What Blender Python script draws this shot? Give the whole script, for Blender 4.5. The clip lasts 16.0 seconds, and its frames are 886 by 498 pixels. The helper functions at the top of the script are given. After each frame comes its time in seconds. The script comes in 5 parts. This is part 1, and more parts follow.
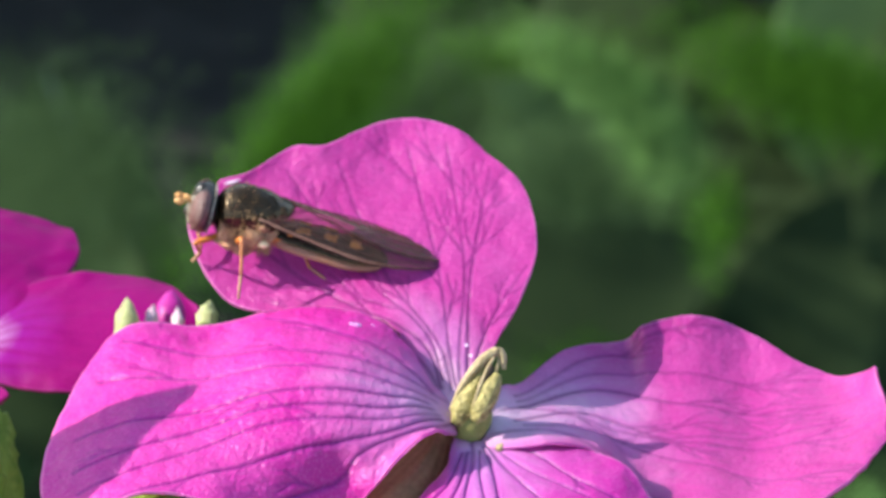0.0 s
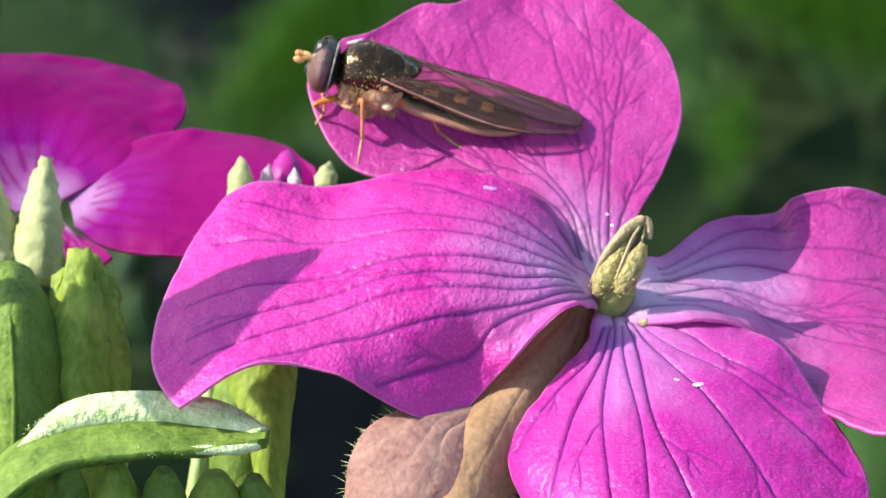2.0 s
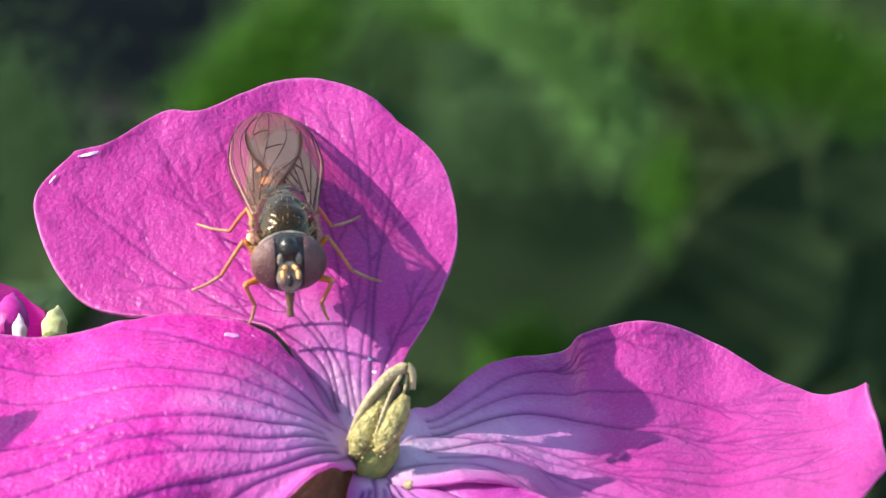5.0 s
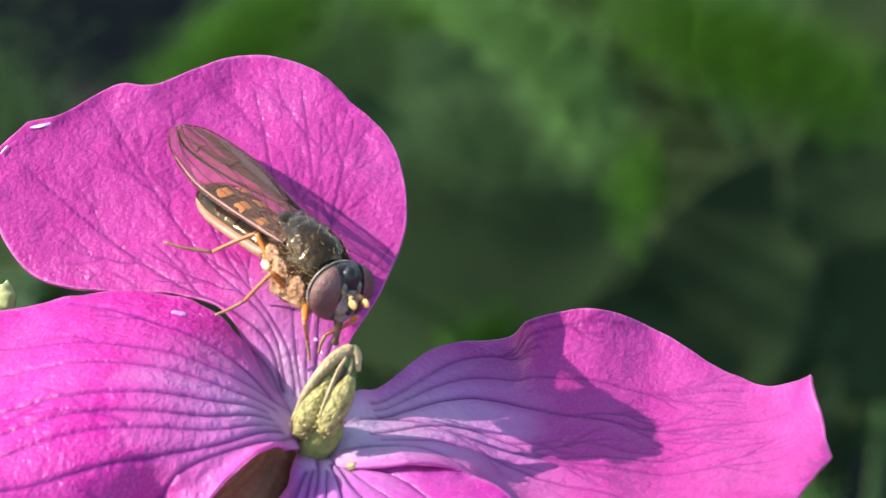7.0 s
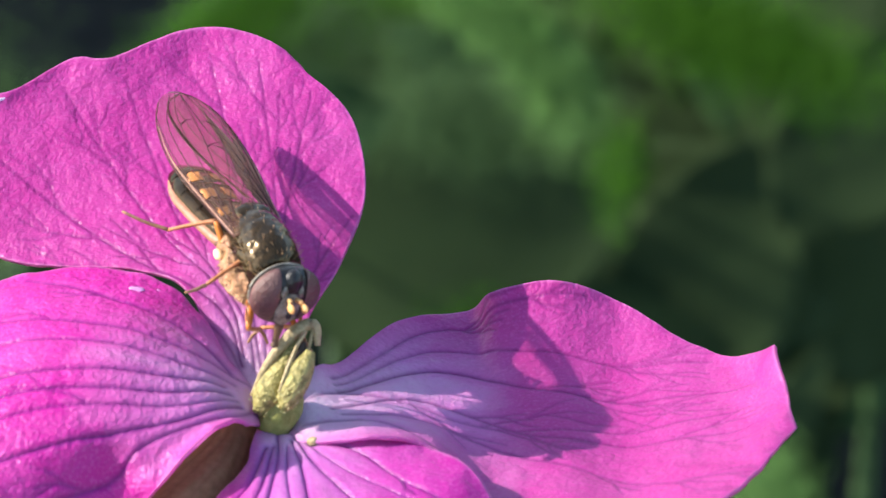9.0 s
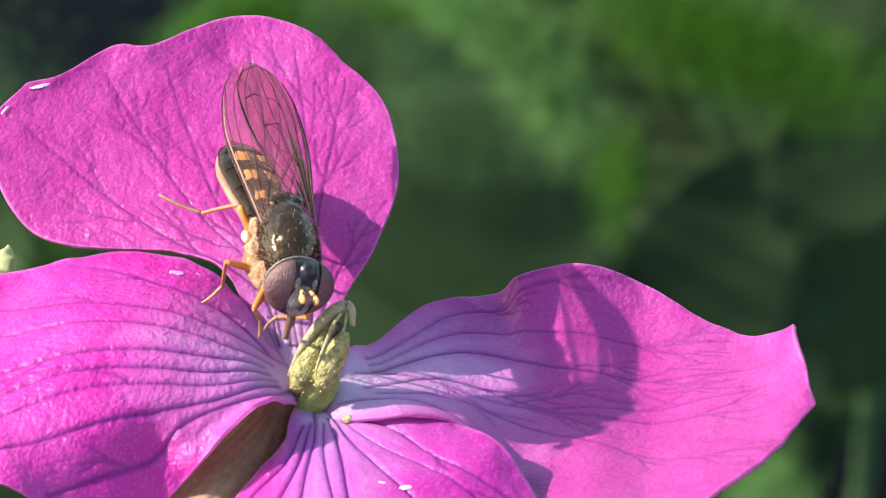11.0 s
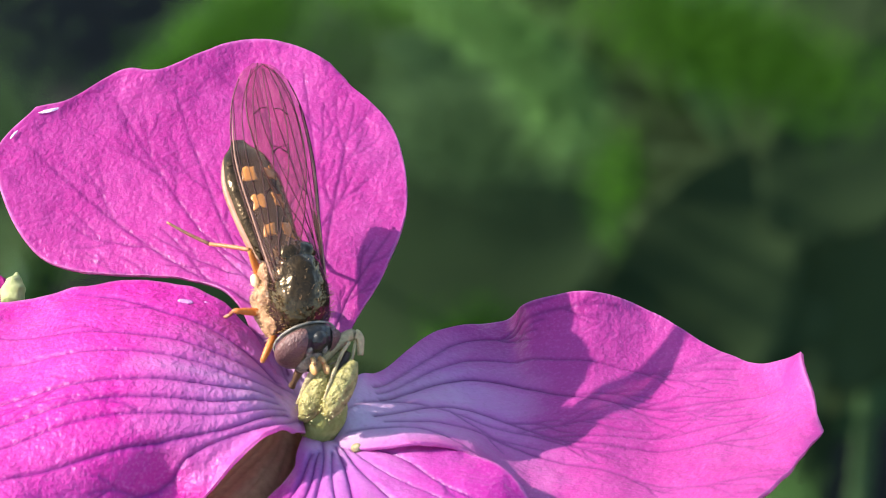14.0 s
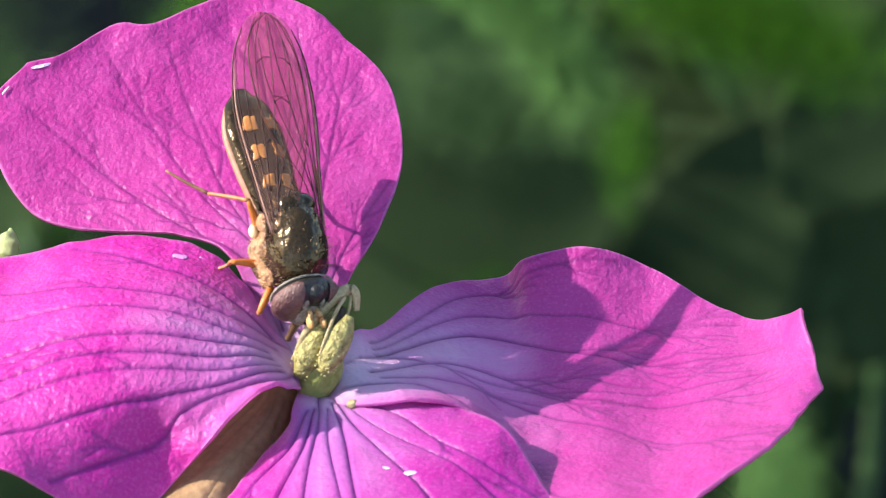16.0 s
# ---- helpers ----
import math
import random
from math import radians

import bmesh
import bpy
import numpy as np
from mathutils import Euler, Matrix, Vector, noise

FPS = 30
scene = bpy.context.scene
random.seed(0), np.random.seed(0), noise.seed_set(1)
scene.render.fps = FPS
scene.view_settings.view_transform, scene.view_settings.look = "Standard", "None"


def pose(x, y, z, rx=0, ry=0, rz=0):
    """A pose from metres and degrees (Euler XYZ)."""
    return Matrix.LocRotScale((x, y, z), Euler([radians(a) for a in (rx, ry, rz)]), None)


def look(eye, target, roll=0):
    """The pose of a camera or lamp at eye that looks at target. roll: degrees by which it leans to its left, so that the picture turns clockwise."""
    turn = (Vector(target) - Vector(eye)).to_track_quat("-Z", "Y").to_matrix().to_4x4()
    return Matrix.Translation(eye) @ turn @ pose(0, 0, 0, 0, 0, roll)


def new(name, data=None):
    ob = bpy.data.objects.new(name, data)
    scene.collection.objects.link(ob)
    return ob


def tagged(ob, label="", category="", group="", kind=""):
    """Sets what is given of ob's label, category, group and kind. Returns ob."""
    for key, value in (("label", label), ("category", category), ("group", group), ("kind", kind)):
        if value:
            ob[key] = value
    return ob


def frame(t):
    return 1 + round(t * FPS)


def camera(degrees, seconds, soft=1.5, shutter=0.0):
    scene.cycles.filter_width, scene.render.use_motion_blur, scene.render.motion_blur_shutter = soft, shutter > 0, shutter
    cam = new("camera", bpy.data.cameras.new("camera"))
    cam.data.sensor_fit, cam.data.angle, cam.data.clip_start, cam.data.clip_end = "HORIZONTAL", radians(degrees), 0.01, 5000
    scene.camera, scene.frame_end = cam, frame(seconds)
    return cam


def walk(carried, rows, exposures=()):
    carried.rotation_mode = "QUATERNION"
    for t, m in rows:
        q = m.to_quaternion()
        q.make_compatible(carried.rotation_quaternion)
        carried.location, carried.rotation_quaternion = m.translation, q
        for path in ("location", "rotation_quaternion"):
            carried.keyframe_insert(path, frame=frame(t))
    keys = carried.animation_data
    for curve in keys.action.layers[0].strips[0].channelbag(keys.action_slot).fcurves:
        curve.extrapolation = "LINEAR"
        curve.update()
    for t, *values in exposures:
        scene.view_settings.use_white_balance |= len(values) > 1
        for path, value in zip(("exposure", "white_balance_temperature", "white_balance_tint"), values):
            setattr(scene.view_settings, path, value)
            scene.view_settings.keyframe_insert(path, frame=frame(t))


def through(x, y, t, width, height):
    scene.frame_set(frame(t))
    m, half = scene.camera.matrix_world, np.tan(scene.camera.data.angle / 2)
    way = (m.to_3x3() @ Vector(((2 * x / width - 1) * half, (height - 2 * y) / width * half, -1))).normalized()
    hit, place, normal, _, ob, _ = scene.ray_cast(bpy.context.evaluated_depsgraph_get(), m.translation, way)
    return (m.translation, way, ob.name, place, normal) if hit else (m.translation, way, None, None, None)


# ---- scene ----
from mathutils import kdtree

cam = camera(7.0, 16.0, soft=0.95)
cam.data.dof.use_dof = True
cam.data.dof.focus_distance = 0.204
cam.data.dof.aperture_fstop = 340.0
walk(cam, [
    (0, pose(0.00101, -0.18751, 0.73709, 55.391, 0.739, 0.325)),
    (0.5, pose(0.00076, -0.18919, 0.73951, 55.502, 0.526, 0.432)),
    (1, pose(-0.00448, -0.18427, 0.73430, 55.422, -0.169, 0.759)),
    (1.3, pose(-0.00383, -0.18039, 0.73079, 55.212, -0.280, 0.841)),
    (1.5, pose(-0.00174, -0.17620, 0.72765, 55.050, -0.320, 0.973)),
    (2, pose(-0.00440, -0.17578, 0.72657, 54.795, -0.430, 0.833)),
    (2.5, pose(-0.00229, -0.17647, 0.72711, 54.884, -0.125, 0.690)),
    (3, pose(-0.00187, -0.16916, 0.72278, 55.029, 0.211, 0.336)),
    (3.2, pose(-0.00193, -0.17117, 0.72313, 55.147, 0.251, 0.243)),
    (3.4, pose(-0.00113, -0.16064, 0.71925, 54.971, 0.115, 0.267)),
    (3.5, pose(-0.00097, -0.15861, 0.71702, 55.109, -0.286, 0.583)),
    (3.6, pose(-0.00134, -0.16105, 0.71800, 55.115, -0.504, 0.729)),
    (4, pose(-0.00130, -0.15614, 0.71579, 55.061, -0.681, 0.797)),
    (4.5, pose(-0.00051, -0.15326, 0.71437, 55.160, 0.139, 0.147)),
    (5, pose(0.00187, -0.15232, 0.71375, 55.097, 0.729, -0.180)),
    (5.2, pose(0.00143, -0.15397, 0.71527, 55.098, 0.157, 0.207)),
    (7.3, pose(0.00327, -0.15235, 0.71287, 55.072, -0.449, 0.404)),
    (7.5, pose(0.00418, -0.15077, 0.71122, 55.088, 0.966, -0.518)),
    (8, pose(0.00470, -0.15190, 0.71235, 55.050, 0.439, -0.170)),
    (8.5, pose(0.00311, -0.15290, 0.71372, 55.011, 0.032, -0.044)),
    (9, pose(0.00341, -0.15193, 0.71247, 55.000, -0.000, -0.000)),
    (9.2, pose(0.00289, -0.15265, 0.71285, 54.971, 0.189, -0.140)),
    (11.3, pose(0.00210, -0.15868, 0.71673, 55.118, 0.134, -0.213)),
    (11.5, pose(0.00148, -0.15920, 0.71743, 55.051, -0.105, -0.070)),
    (12, pose(0.00179, -0.15768, 0.71586, 54.949, -0.329, 0.071)),
    (12.5, pose(0.00170, -0.15583, 0.71587, 54.926, 0.027, -0.166)),
    (13, pose(0.00268, -0.15626, 0.71689, 54.974, 0.224, -0.259)),
    (13.5, pose(0.00242, -0.15644, 0.71622, 55.081, 0.337, -0.398)),
    (14, pose(0.00203, -0.15747, 0.71650, 55.063, 0.185, -0.253)),
    (14.5, pose(0.00249, -0.15716, 0.71640, 54.951, 0.219, -0.234)),
    (15, pose(0.00212, -0.15815, 0.71821, 54.842, 0.386, -0.328)),
    (15.5, pose(0.00251, -0.15861, 0.71704, 55.000, 0.281, -0.133)),
    (16, pose(0.00251, -0.15641, 0.71511, 54.861, 0.225, -0.140)),
], exposures=[(0, 1.31), (0.5, 1.31), (1, 1.26), (3, 1.25), (4, 1.30), (5, 1.33), (9.2, 1.33), (11.3, 1.45), (13, 1.48), (14.5, 1.39), (16, 1.36)])

# ---- light: one sun from the upper left, open sky ----
SUN = Vector((8.300, -0.200, -5.800)).normalized()
world = bpy.data.worlds.new("world")
scene.world = world
world.use_nodes = True
sky = world.node_tree.nodes.new("ShaderNodeTexSky")
sky.sky_type, sky.sun_disc = "NISHITA", False
sky.sun_elevation = math.asin(-SUN.z)
sky.sun_rotation = math.atan2(-SUN.x, -SUN.y)
back = world.node_tree.nodes["Background"]
world.node_tree.links.new(sky.outputs[0], back.inputs[0])
back.inputs[1].default_value = 0.15
sun_data = bpy.data.lights.new("sun", "SUN")
sun_data.energy, sun_data.angle, sun_data.color = 4.0, radians(0.53), (1.0, 0.94, 0.85)
sun = new("sun", sun_data)
sun.matrix_world = look((0, 0, 3), Vector((0, 0, 3)) + SUN)

MM = 0.001
FLOWER = Vector((0.0, 0.0, 0.6))


# ---- materials ----
class Nodes:
    """A small helper to write node materials in few lines."""

    def __init__(self, name):
        self.m = bpy.data.materials.new(name)
        self.m.use_nodes = True
        self.t = self.m.node_tree
        self.bsdf = self.t.nodes["Principled BSDF"]
        self.out = self.t.nodes["Material Output"]
        self.co = self.t.nodes.new("ShaderNodeTexCoord")

    def add(self, kind, **props):
        n = self.t.nodes.new(kind)
        for k, v in props.items():
            setattr(n, k, v)
        return n

    def put(self, socket, value):
        if isinstance(value, bpy.types.NodeSocket):
            self.t.links.new(value, socket)
        elif isinstance(value, tuple) and len(value) == 3 and socket.type == "RGBA":
            socket.default_value = (*value, 1)
        else:
            socket.default_value = value

    def noise(self, per_mm, detail=3.0, stretch=(1, 1, 1), coord="Object"):
        mp = self.add("ShaderNodeMapping")
        s = per_mm * 1000 if coord == "Object" else per_mm
        mp.inputs["Scale"].default_value = tuple(s * a for a in stretch)
        self.t.links.new(self.co.outputs[coord], mp.inputs[0])
        n = self.add("ShaderNodeTexNoise")
        n.inputs["Scale"].default_value = 1.0
        n.inputs["Detail"].default_value = detail
        self.t.links.new(mp.outputs[0], n.inputs["Vector"])
        return n.outputs["Fac"]

    def ramp(self, fac, *stops):
        r = self.add("ShaderNodeValToRGB")
        e = r.color_ramp.elements
        while len(e) < len(stops):
            e.new(0.5)
        for el, (p, c) in zip(e, stops):
            el.position, el.color = p, (*c, 1)
        self.put(r.inputs[0], fac)
        return r.outputs[0]

    def mix(self, fac, a, b, mode="MIX"):
        n = self.add("ShaderNodeMix", data_type="RGBA", blend_type=mode)
        self.put(n.inputs["Factor"], fac)
        self.put(n.inputs[6], a)
        self.put(n.inputs[7], b)
        return n.outputs[2]

    def math(self, op, a, b=0.5):
        n = self.add("ShaderNodeMath", operation=op)
        self.put(n.inputs[0], a)
        self.put(n.inputs[1], b)
        return n.outputs[0]

    def attribute(self, name):
        return self.add("ShaderNodeAttribute", attribute_name=name).outputs["Fac"]

    def bump(self, height, distance_mm, strength=1.0):
        n = self.add("ShaderNodeBump")
        n.inputs["Distance"].default_value = distance_mm * MM
        n.inputs["Strength"].default_value = strength
        self.t.links.new(height, n.inputs["Height"])
        self.t.links.new(n.outputs[0], self.bsdf.inputs["Normal"])
        return n.outputs[0]

    def surface(self, colour, rough=0.5, metal=0.0, specular=0.4, through=0.0, through_colour=None):
        self.put(self.bsdf.inputs["Base Color"], colour)
        self.put(self.bsdf.inputs["Roughness"], rough)
        self.put(self.bsdf.inputs["Metallic"], metal)
        self.put(self.bsdf.inputs["Specular IOR Level"], specular)
        if through:
            tr = self.add("ShaderNodeBsdfTranslucent")
            self.put(tr.inputs["Color"], colour if through_colour is None else through_colour)
            mx = self.add("ShaderNodeMixShader")
            mx.inputs[0].default_value = through
            self.t.links.new(self.bsdf.outputs[0], mx.inputs[1])
            self.t.links.new(tr.outputs[0], mx.inputs[2])
            self.t.links.new(mx.outputs[0], self.out.inputs[0])
        return self.m


def petal_material(name, heart, middle, rim, vein, bloom=0.23, reach=1.0, gloss=0.35, relief=1.0):
    n = Nodes(name)
    sep = n.add("ShaderNodeSeparateXYZ")
    n.t.links.new(n.co.outputs["UV"], sep.inputs[0])
    length = n.math("ADD", sep.outputs["Y"], n.math("MULTIPLY", n.math("SUBTRACT", n.noise(0.35), 0.5), 0.35))
    off = n.math("SUBTRACT", sep.outputs["X"], 0.5)
    length = n.math("ADD", length, n.math("MULTIPLY", n.math("MULTIPLY", off, off), 0.7))
    c = n.ramp(length, (0.09 * reach, heart), (0.25 * reach, middle), (0.46 * reach, rim), (1.0, rim))
    c = n.mix(n.ramp(n.noise(0.5, 4), (0.40, (0, 0, 0)), (0.75, (min(0.30, bloom),) * 3)), c, middle)
    # fine pale grain, with the surface's sparkle painted in as lighter specks
    grain = n.ramp(n.noise(10, 2), (0.50, (0, 0, 0)), (0.70, (bloom, bloom, bloom)))
    c = n.mix(grain, c, (0.82, 0.26, 0.72))
    pits = n.ramp(n.noise(7, 2), (0.30, (0.16, 0.16, 0.16)), (0.46, (0, 0, 0)))
    c = n.mix(pits, c, tuple(0.5 * q for q in rim))
    pale = min(0.7, bloom * 2.6)
    near = n.ramp(length, (0.08, (pale, pale, pale)), (0.52, (0, 0, 0)))
    c = n.mix(n.math("MULTIPLY", n.attribute("puff"), near), c, heart)
    c = n.mix(n.math("MULTIPLY", n.attribute("vein"), 0.95), c, vein)
    # bright rim line: the glow of the thin edge put into the colour
    c = n.mix(n.math("MULTIPLY", n.attribute("margin"), min(0.55, 2.5 * bloom)), c, (0.80, 0.34, 0.66))
    h = n.math("ADD", n.math("MULTIPLY", n.noise(8, 2), 1.3), n.math("MULTIPLY", n.noise(2.6, 4), 3.4))
    n.bump(h, 0.026 * relief, 1.0)
    return n.surface(c, 0.40, 0.0, gloss, 0.45)


def plain_material(name, a, b, per_mm, rough=0.5, bump=0.0, bump_per_mm=None, metal=0.0, specular=0.4, through=0.0, stretch=(1, 1, 1), sheen=None):
    n = Nodes(name)
    f = n.mix(0.35, n.noise(per_mm, 4, stretch), n.noise(per_mm * 6, 2, stretch))
    c = n.ramp(f, (0.3, a), (0.7, b))
    if bump:
        n.bump(n.noise(bump_per_mm or per_mm * 4, 3, stretch), bump)
    if sheen:
        n.put(n.bsdf.inputs["Specular Tint"], sheen)
    return n.surface(c, rough, metal, specular, through)


def sepal_material(name, a, b, streak, rough, through):
    n = Nodes(name)
    f = n.mix(0.45, n.noise(0.7, 4), n.noise(5.0, 3))
    c = n.ramp(f, (0.3, a), (0.7, b))
    c = n.mix(n.math("MULTIPLY", n.attribute("vein"), 0.6), c, streak)
    n.bump(n.noise(4, 4), 0.06)
    return n.surface(c, rough, 0.0, 0.2, through)


def leaf_material(name, a, b, vein):
    n = Nodes(name)
    c = n.ramp(n.noise(0.06, 4), (0.3, a), (0.7, b))
    c = n.mix(n.math("MULTIPLY", n.attribute("vein"), 0.07), c, vein)
    n.bump(n.noise(0.6, 3), 0.3)
    return n.surface(c, 0.75, 0.0, 0.1, 0.3)


PETAL = petal_material("magenta_petal", (0.74, 0.56, 0.72), (0.66, 0.22, 0.56), (0.53, 0.042, 0.31), (0.13, 0.004, 0.13), 0.17, 1.2, 0.45, 1.0)
PETAL_ARCHED = petal_material("lilac_washed_magenta_petal", (0.76, 0.52, 0.73), (0.70, 0.23, 0.58), (0.655, 0.024, 0.370), (0.15, 0.0025, 0.19), 0.24, 1.15, 0.5, 1.35)
PETAL_PALE = petal_material("pale_hearted_magenta_petal", (0.76, 0.57, 0.73), (0.66, 0.20, 0.60), (0.55, 0.014, 0.335), (0.19, 0.005, 0.24), 0.22, 1.25, 0.45, 0.9)
# darker copy for the neighbour flower: its shade is put into the magenta
PETAL_SHADY = petal_material("deep_magenta_petal_shaded", (0.44, 0.22, 0.46), (0.27, 0.006, 0.24), (0.27, 0.0024, 0.146), (0.235, 0.0018, 0.14), 0.02, 1.0, 0.08, 0.3)
SEPAL = sepal_material("purple_brown_sepal", (0.39, 0.225, 0.11), (0.64, 0.41, 0.225), (0.26, 0.145, 0.075), 0.7, 0.4)
SLIT = plain_material("dark_brown_slit", (0.02, 0.012, 0.008), (0.06, 0.035, 0.02), 3.0, 0.6)
SEPAL_PINK = sepal_material("pinkish_sepal", (0.20, 0.088, 0.078), (0.47, 0.27, 0.215), (0.52, 0.35, 0.27), 0.6, 0.3)
POLLEN = plain_material("yellow_green_anther", (0.075, 0.066, 0.010), (0.47, 0.40, 0.14), 6.0, 0.55, 0.14, 6)
PISTIL = plain_material("green_pistil", (0.15, 0.155, 0.03), (0.30, 0.29, 0.09), 1.5, 0.55, 0.06, 6, through=0.1)
STIGMA = plain_material("pale_stigma", (0.17, 0.12, 0.05), (0.50, 0.40, 0.21), 2.5, 0.5, 0.08, 6)
CALYX_GREEN = plain_material("pale_green_calyx", (0.12, 0.21, 0.018), (0.40, 0.48, 0.09), 0.9, 0.55, 0.10, 3, specular=0.2, through=0.25, stretch=(1, 1, 0.22))
LEAF_NEAR = plain_material("green_bract", (0.060, 0.125, 0.016), (0.21, 0.31, 0.055), 0.9, 0.6, 0.10, 3, specular=0.2, through=0.2)
DOWN = plain_material("pale_downy_edge", (0.27, 0.38, 0.12), (0.68, 0.74, 0.44), 2.6, 0.85, 0.14, 5, specular=0.1)
SEPAL_GREEN = plain_material("pale_yellow_green_sepal", (0.28, 0.32, 0.11), (0.54, 0.56, 0.30), 0.8, 0.6, 0.08, 3, specular=0.2, through=0.25, stretch=(1, 1, 0.25))
STEM = plain_material("green_stem", (0.20, 0.30, 0.08), (0.40, 0.50, 0.20), 0.6, 0.6, 0.05, 4, stretch=(1, 1, 0.3))
BUD_MAGENTA = plain_material("magenta_bud_tip", (0.28, 0.005, 0.17), (0.44, 0.02, 0.28), 1.0, 0.5, 0.03, 4, through=0.2)
BUD_WHITE = plain_material("whitish_bud_tip", (0.38, 0.24, 0.30), (0.55, 0.42, 0.45), 1.0, 0.6, 0.03, 4)
THROAT = plain_material("pale_lilac_throat", (0.45, 0.30, 0.52), (0.66, 0.52, 0.68), 1.2, 0.55, 0.05, 5, through=0.2)
SPECK_WHITE = plain_material("white_scar", (0.62, 0.42, 0.62), (0.82, 0.72, 0.82), 5.0, 0.5, 0.05, 6)
SPECK = plain_material("lilac_scar", (0.50, 0.16, 0.46), (0.64, 0.34, 0.60), 5.0, 0.6, 0.05, 6)
LEAF_A = leaf_material("grey_green_leaf", (0.0335, 0.0729, 0.0246), (0.0572, 0.108, 0.0384), (0.0788, 0.138, 0.0591))
LEAF_B = leaf_material("bright_green_leaf", (0.0213, 0.0786, 0.00234), (0.0372, 0.113, 0.00382), (0.106, 0.213, 0.0425))
LEAF_C = leaf_material("light_green_leaf", (0.059, 0.14, 0.0295), (0.104, 0.209, 0.059), (0.177, 0.285, 0.128))
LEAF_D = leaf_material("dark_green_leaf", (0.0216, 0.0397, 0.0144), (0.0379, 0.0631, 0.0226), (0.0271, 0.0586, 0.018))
# soil colour taken near black to carry part of the shade between leaves
SOIL = plain_material("shade_dark_soil", (0.007, 0.008, 0.007), (0.015, 0.016, 0.013), 0.02, 0.95, 4.0, 0.08, specular=0.1)

THORAX = plain_material("bronze_black_thorax", (0.005, 0.004, 0.003), (0.036, 0.022, 0.010), 2.6, 0.13, 0.13, 2.2, metal=0.08, specular=0.6, sheen=(0.95, 0.72, 0.45))
TERGITE = plain_material("bronze_black_tergite", (0.006, 0.0045, 0.0035), (0.036, 0.021, 0.011), 1.8, 0.15, 0.03, 4, metal=0.45, specular=0.6, sheen=(0.95, 0.72, 0.45))
SPOT = plain_material("dull_orange_spot", (0.42, 0.15, 0.025), (0.70, 0.33, 0.085), 3.0, 0.3)
BELLY = plain_material("pinkish_cream_belly", (0.24, 0.105, 0.058), (0.40, 0.21, 0.135), 1.3, 0.5, 0.008, 6, through=0.1)
EYE = plain_material("maroon_compound_eye", (0.048, 0.016, 0.014), (0.155, 0.072, 0.060), 0.9, 0.45, 0.05, 16, specular=0.55)
FACE = plain_material("grey_dusted_face", (0.010, 0.009, 0.008), (0.40, 0.34, 0.25), 2.4, 0.45, 0.05, 9)
OCCIPUT = plain_material("silver_dusted_rim", (0.06, 0.05, 0.04), (0.42, 0.37, 0.29), 4.0, 0.5, 0.03, 9)
BLACK = plain_material("glossy_black_cuticle", (0.006, 0.006, 0.006), (0.03, 0.027, 0.022), 3.0, 0.3, 0.04, 9, specular=0.4)
LEG = plain_material("orange_leg", (0.44, 0.11, 0.013), (0.63, 0.22, 0.045), 2.0, 0.4, 0.02, 8, through=0.15)
TIBIA = plain_material("pale_orange_shin", (0.34, 0.11, 0.035), (0.56, 0.25, 0.11), 2.0, 0.45, 0.02, 8, through=0.15)
TARSUS = plain_material("brown_tarsus", (0.17, 0.075, 0.04), (0.40, 0.21, 0.105), 2.0, 0.5, 0.02, 8)
PALE = plain_material("cream_haltere", (0.66, 0.46, 0.22), (0.82, 0.68, 0.40), 2.0, 0.5)
HAIR = plain_material("golden_hair", (0.34, 0.19, 0.085), (0.64, 0.40, 0.21), 2.0, 0.4, through=0.2)
MOUTH = plain_material("dark_brown_mouthparts", (0.035, 0.020, 0.012), (0.19, 0.105, 0.055), 3.0, 0.35, 0.03, 8)
ANTENNA = plain_material("pale_yellow_antenna", (0.56, 0.27, 0.08), (0.76, 0.50, 0.22), 2.0, 0.45, 0.01, 8, through=0.2)
GRAIN = plain_material("cream_pollen_grain", (0.40, 0.35, 0.11), (0.66, 0.58, 0.28), 6.0, 0.7)
DUST = plain_material("golden_dusting", (0.05, 0.024, 0.012), (0.62, 0.33, 0.17), 2.6, 0.45, 0.22, 5)


def wing_material():
    n = Nodes("smoky_clear_wing")
    tr = n.add("ShaderNodeBsdfTransparent")
    tr.inputs["Color"].default_value = (0.93, 0.88, 0.86, 1)
    gl = n.add("ShaderNodeBsdfGlossy")
    gl.inputs["Color"].default_value = (0.46, 0.31, 0.25, 1)
    gl.inputs["Roughness"].default_value = 0.38
    n.t.links.new(n.bump(n.noise(4, 2), 0.02), gl.inputs["Normal"])
    df = n.add("ShaderNodeBsdfDiffuse")
    df.inputs["Color"].default_value = (0.50, 0.31, 0.24, 1)
    m1 = n.add("ShaderNodeMixShader")
    m1.inputs[0].default_value = 0.05
    n.t.links.new(tr.outputs[0], m1.inputs[1])
    n.t.links.new(df.outputs[0], m1.inputs[2])
    m2 = n.add("ShaderNodeMixShader")
    fr = n.add("ShaderNodeFresnel")
    fr.inputs[0].default_value = 1.07
    n.t.links.new(n.math("ADD", fr.outputs[0], 0.025), m2.inputs[0])
    n.t.links.new(m1.outputs[0], m2.inputs[1])
    n.t.links.new(gl.outputs[0], m2.inputs[2])
    n.t.links.new(m2.outputs[0], n.out.inputs[0])
    return n.m


WING = wing_material()
COSTA = plain_material("peach_wing_edge", (0.26, 0.12, 0.085), (0.46, 0.26, 0.18), 3.0, 0.4, through=0.2)
WING_VEIN = plain_material("brown_wing_vein", (0.022, 0.007, 0.008), (0.075, 0.026, 0.024), 3.0, 0.5, specular=0.2)


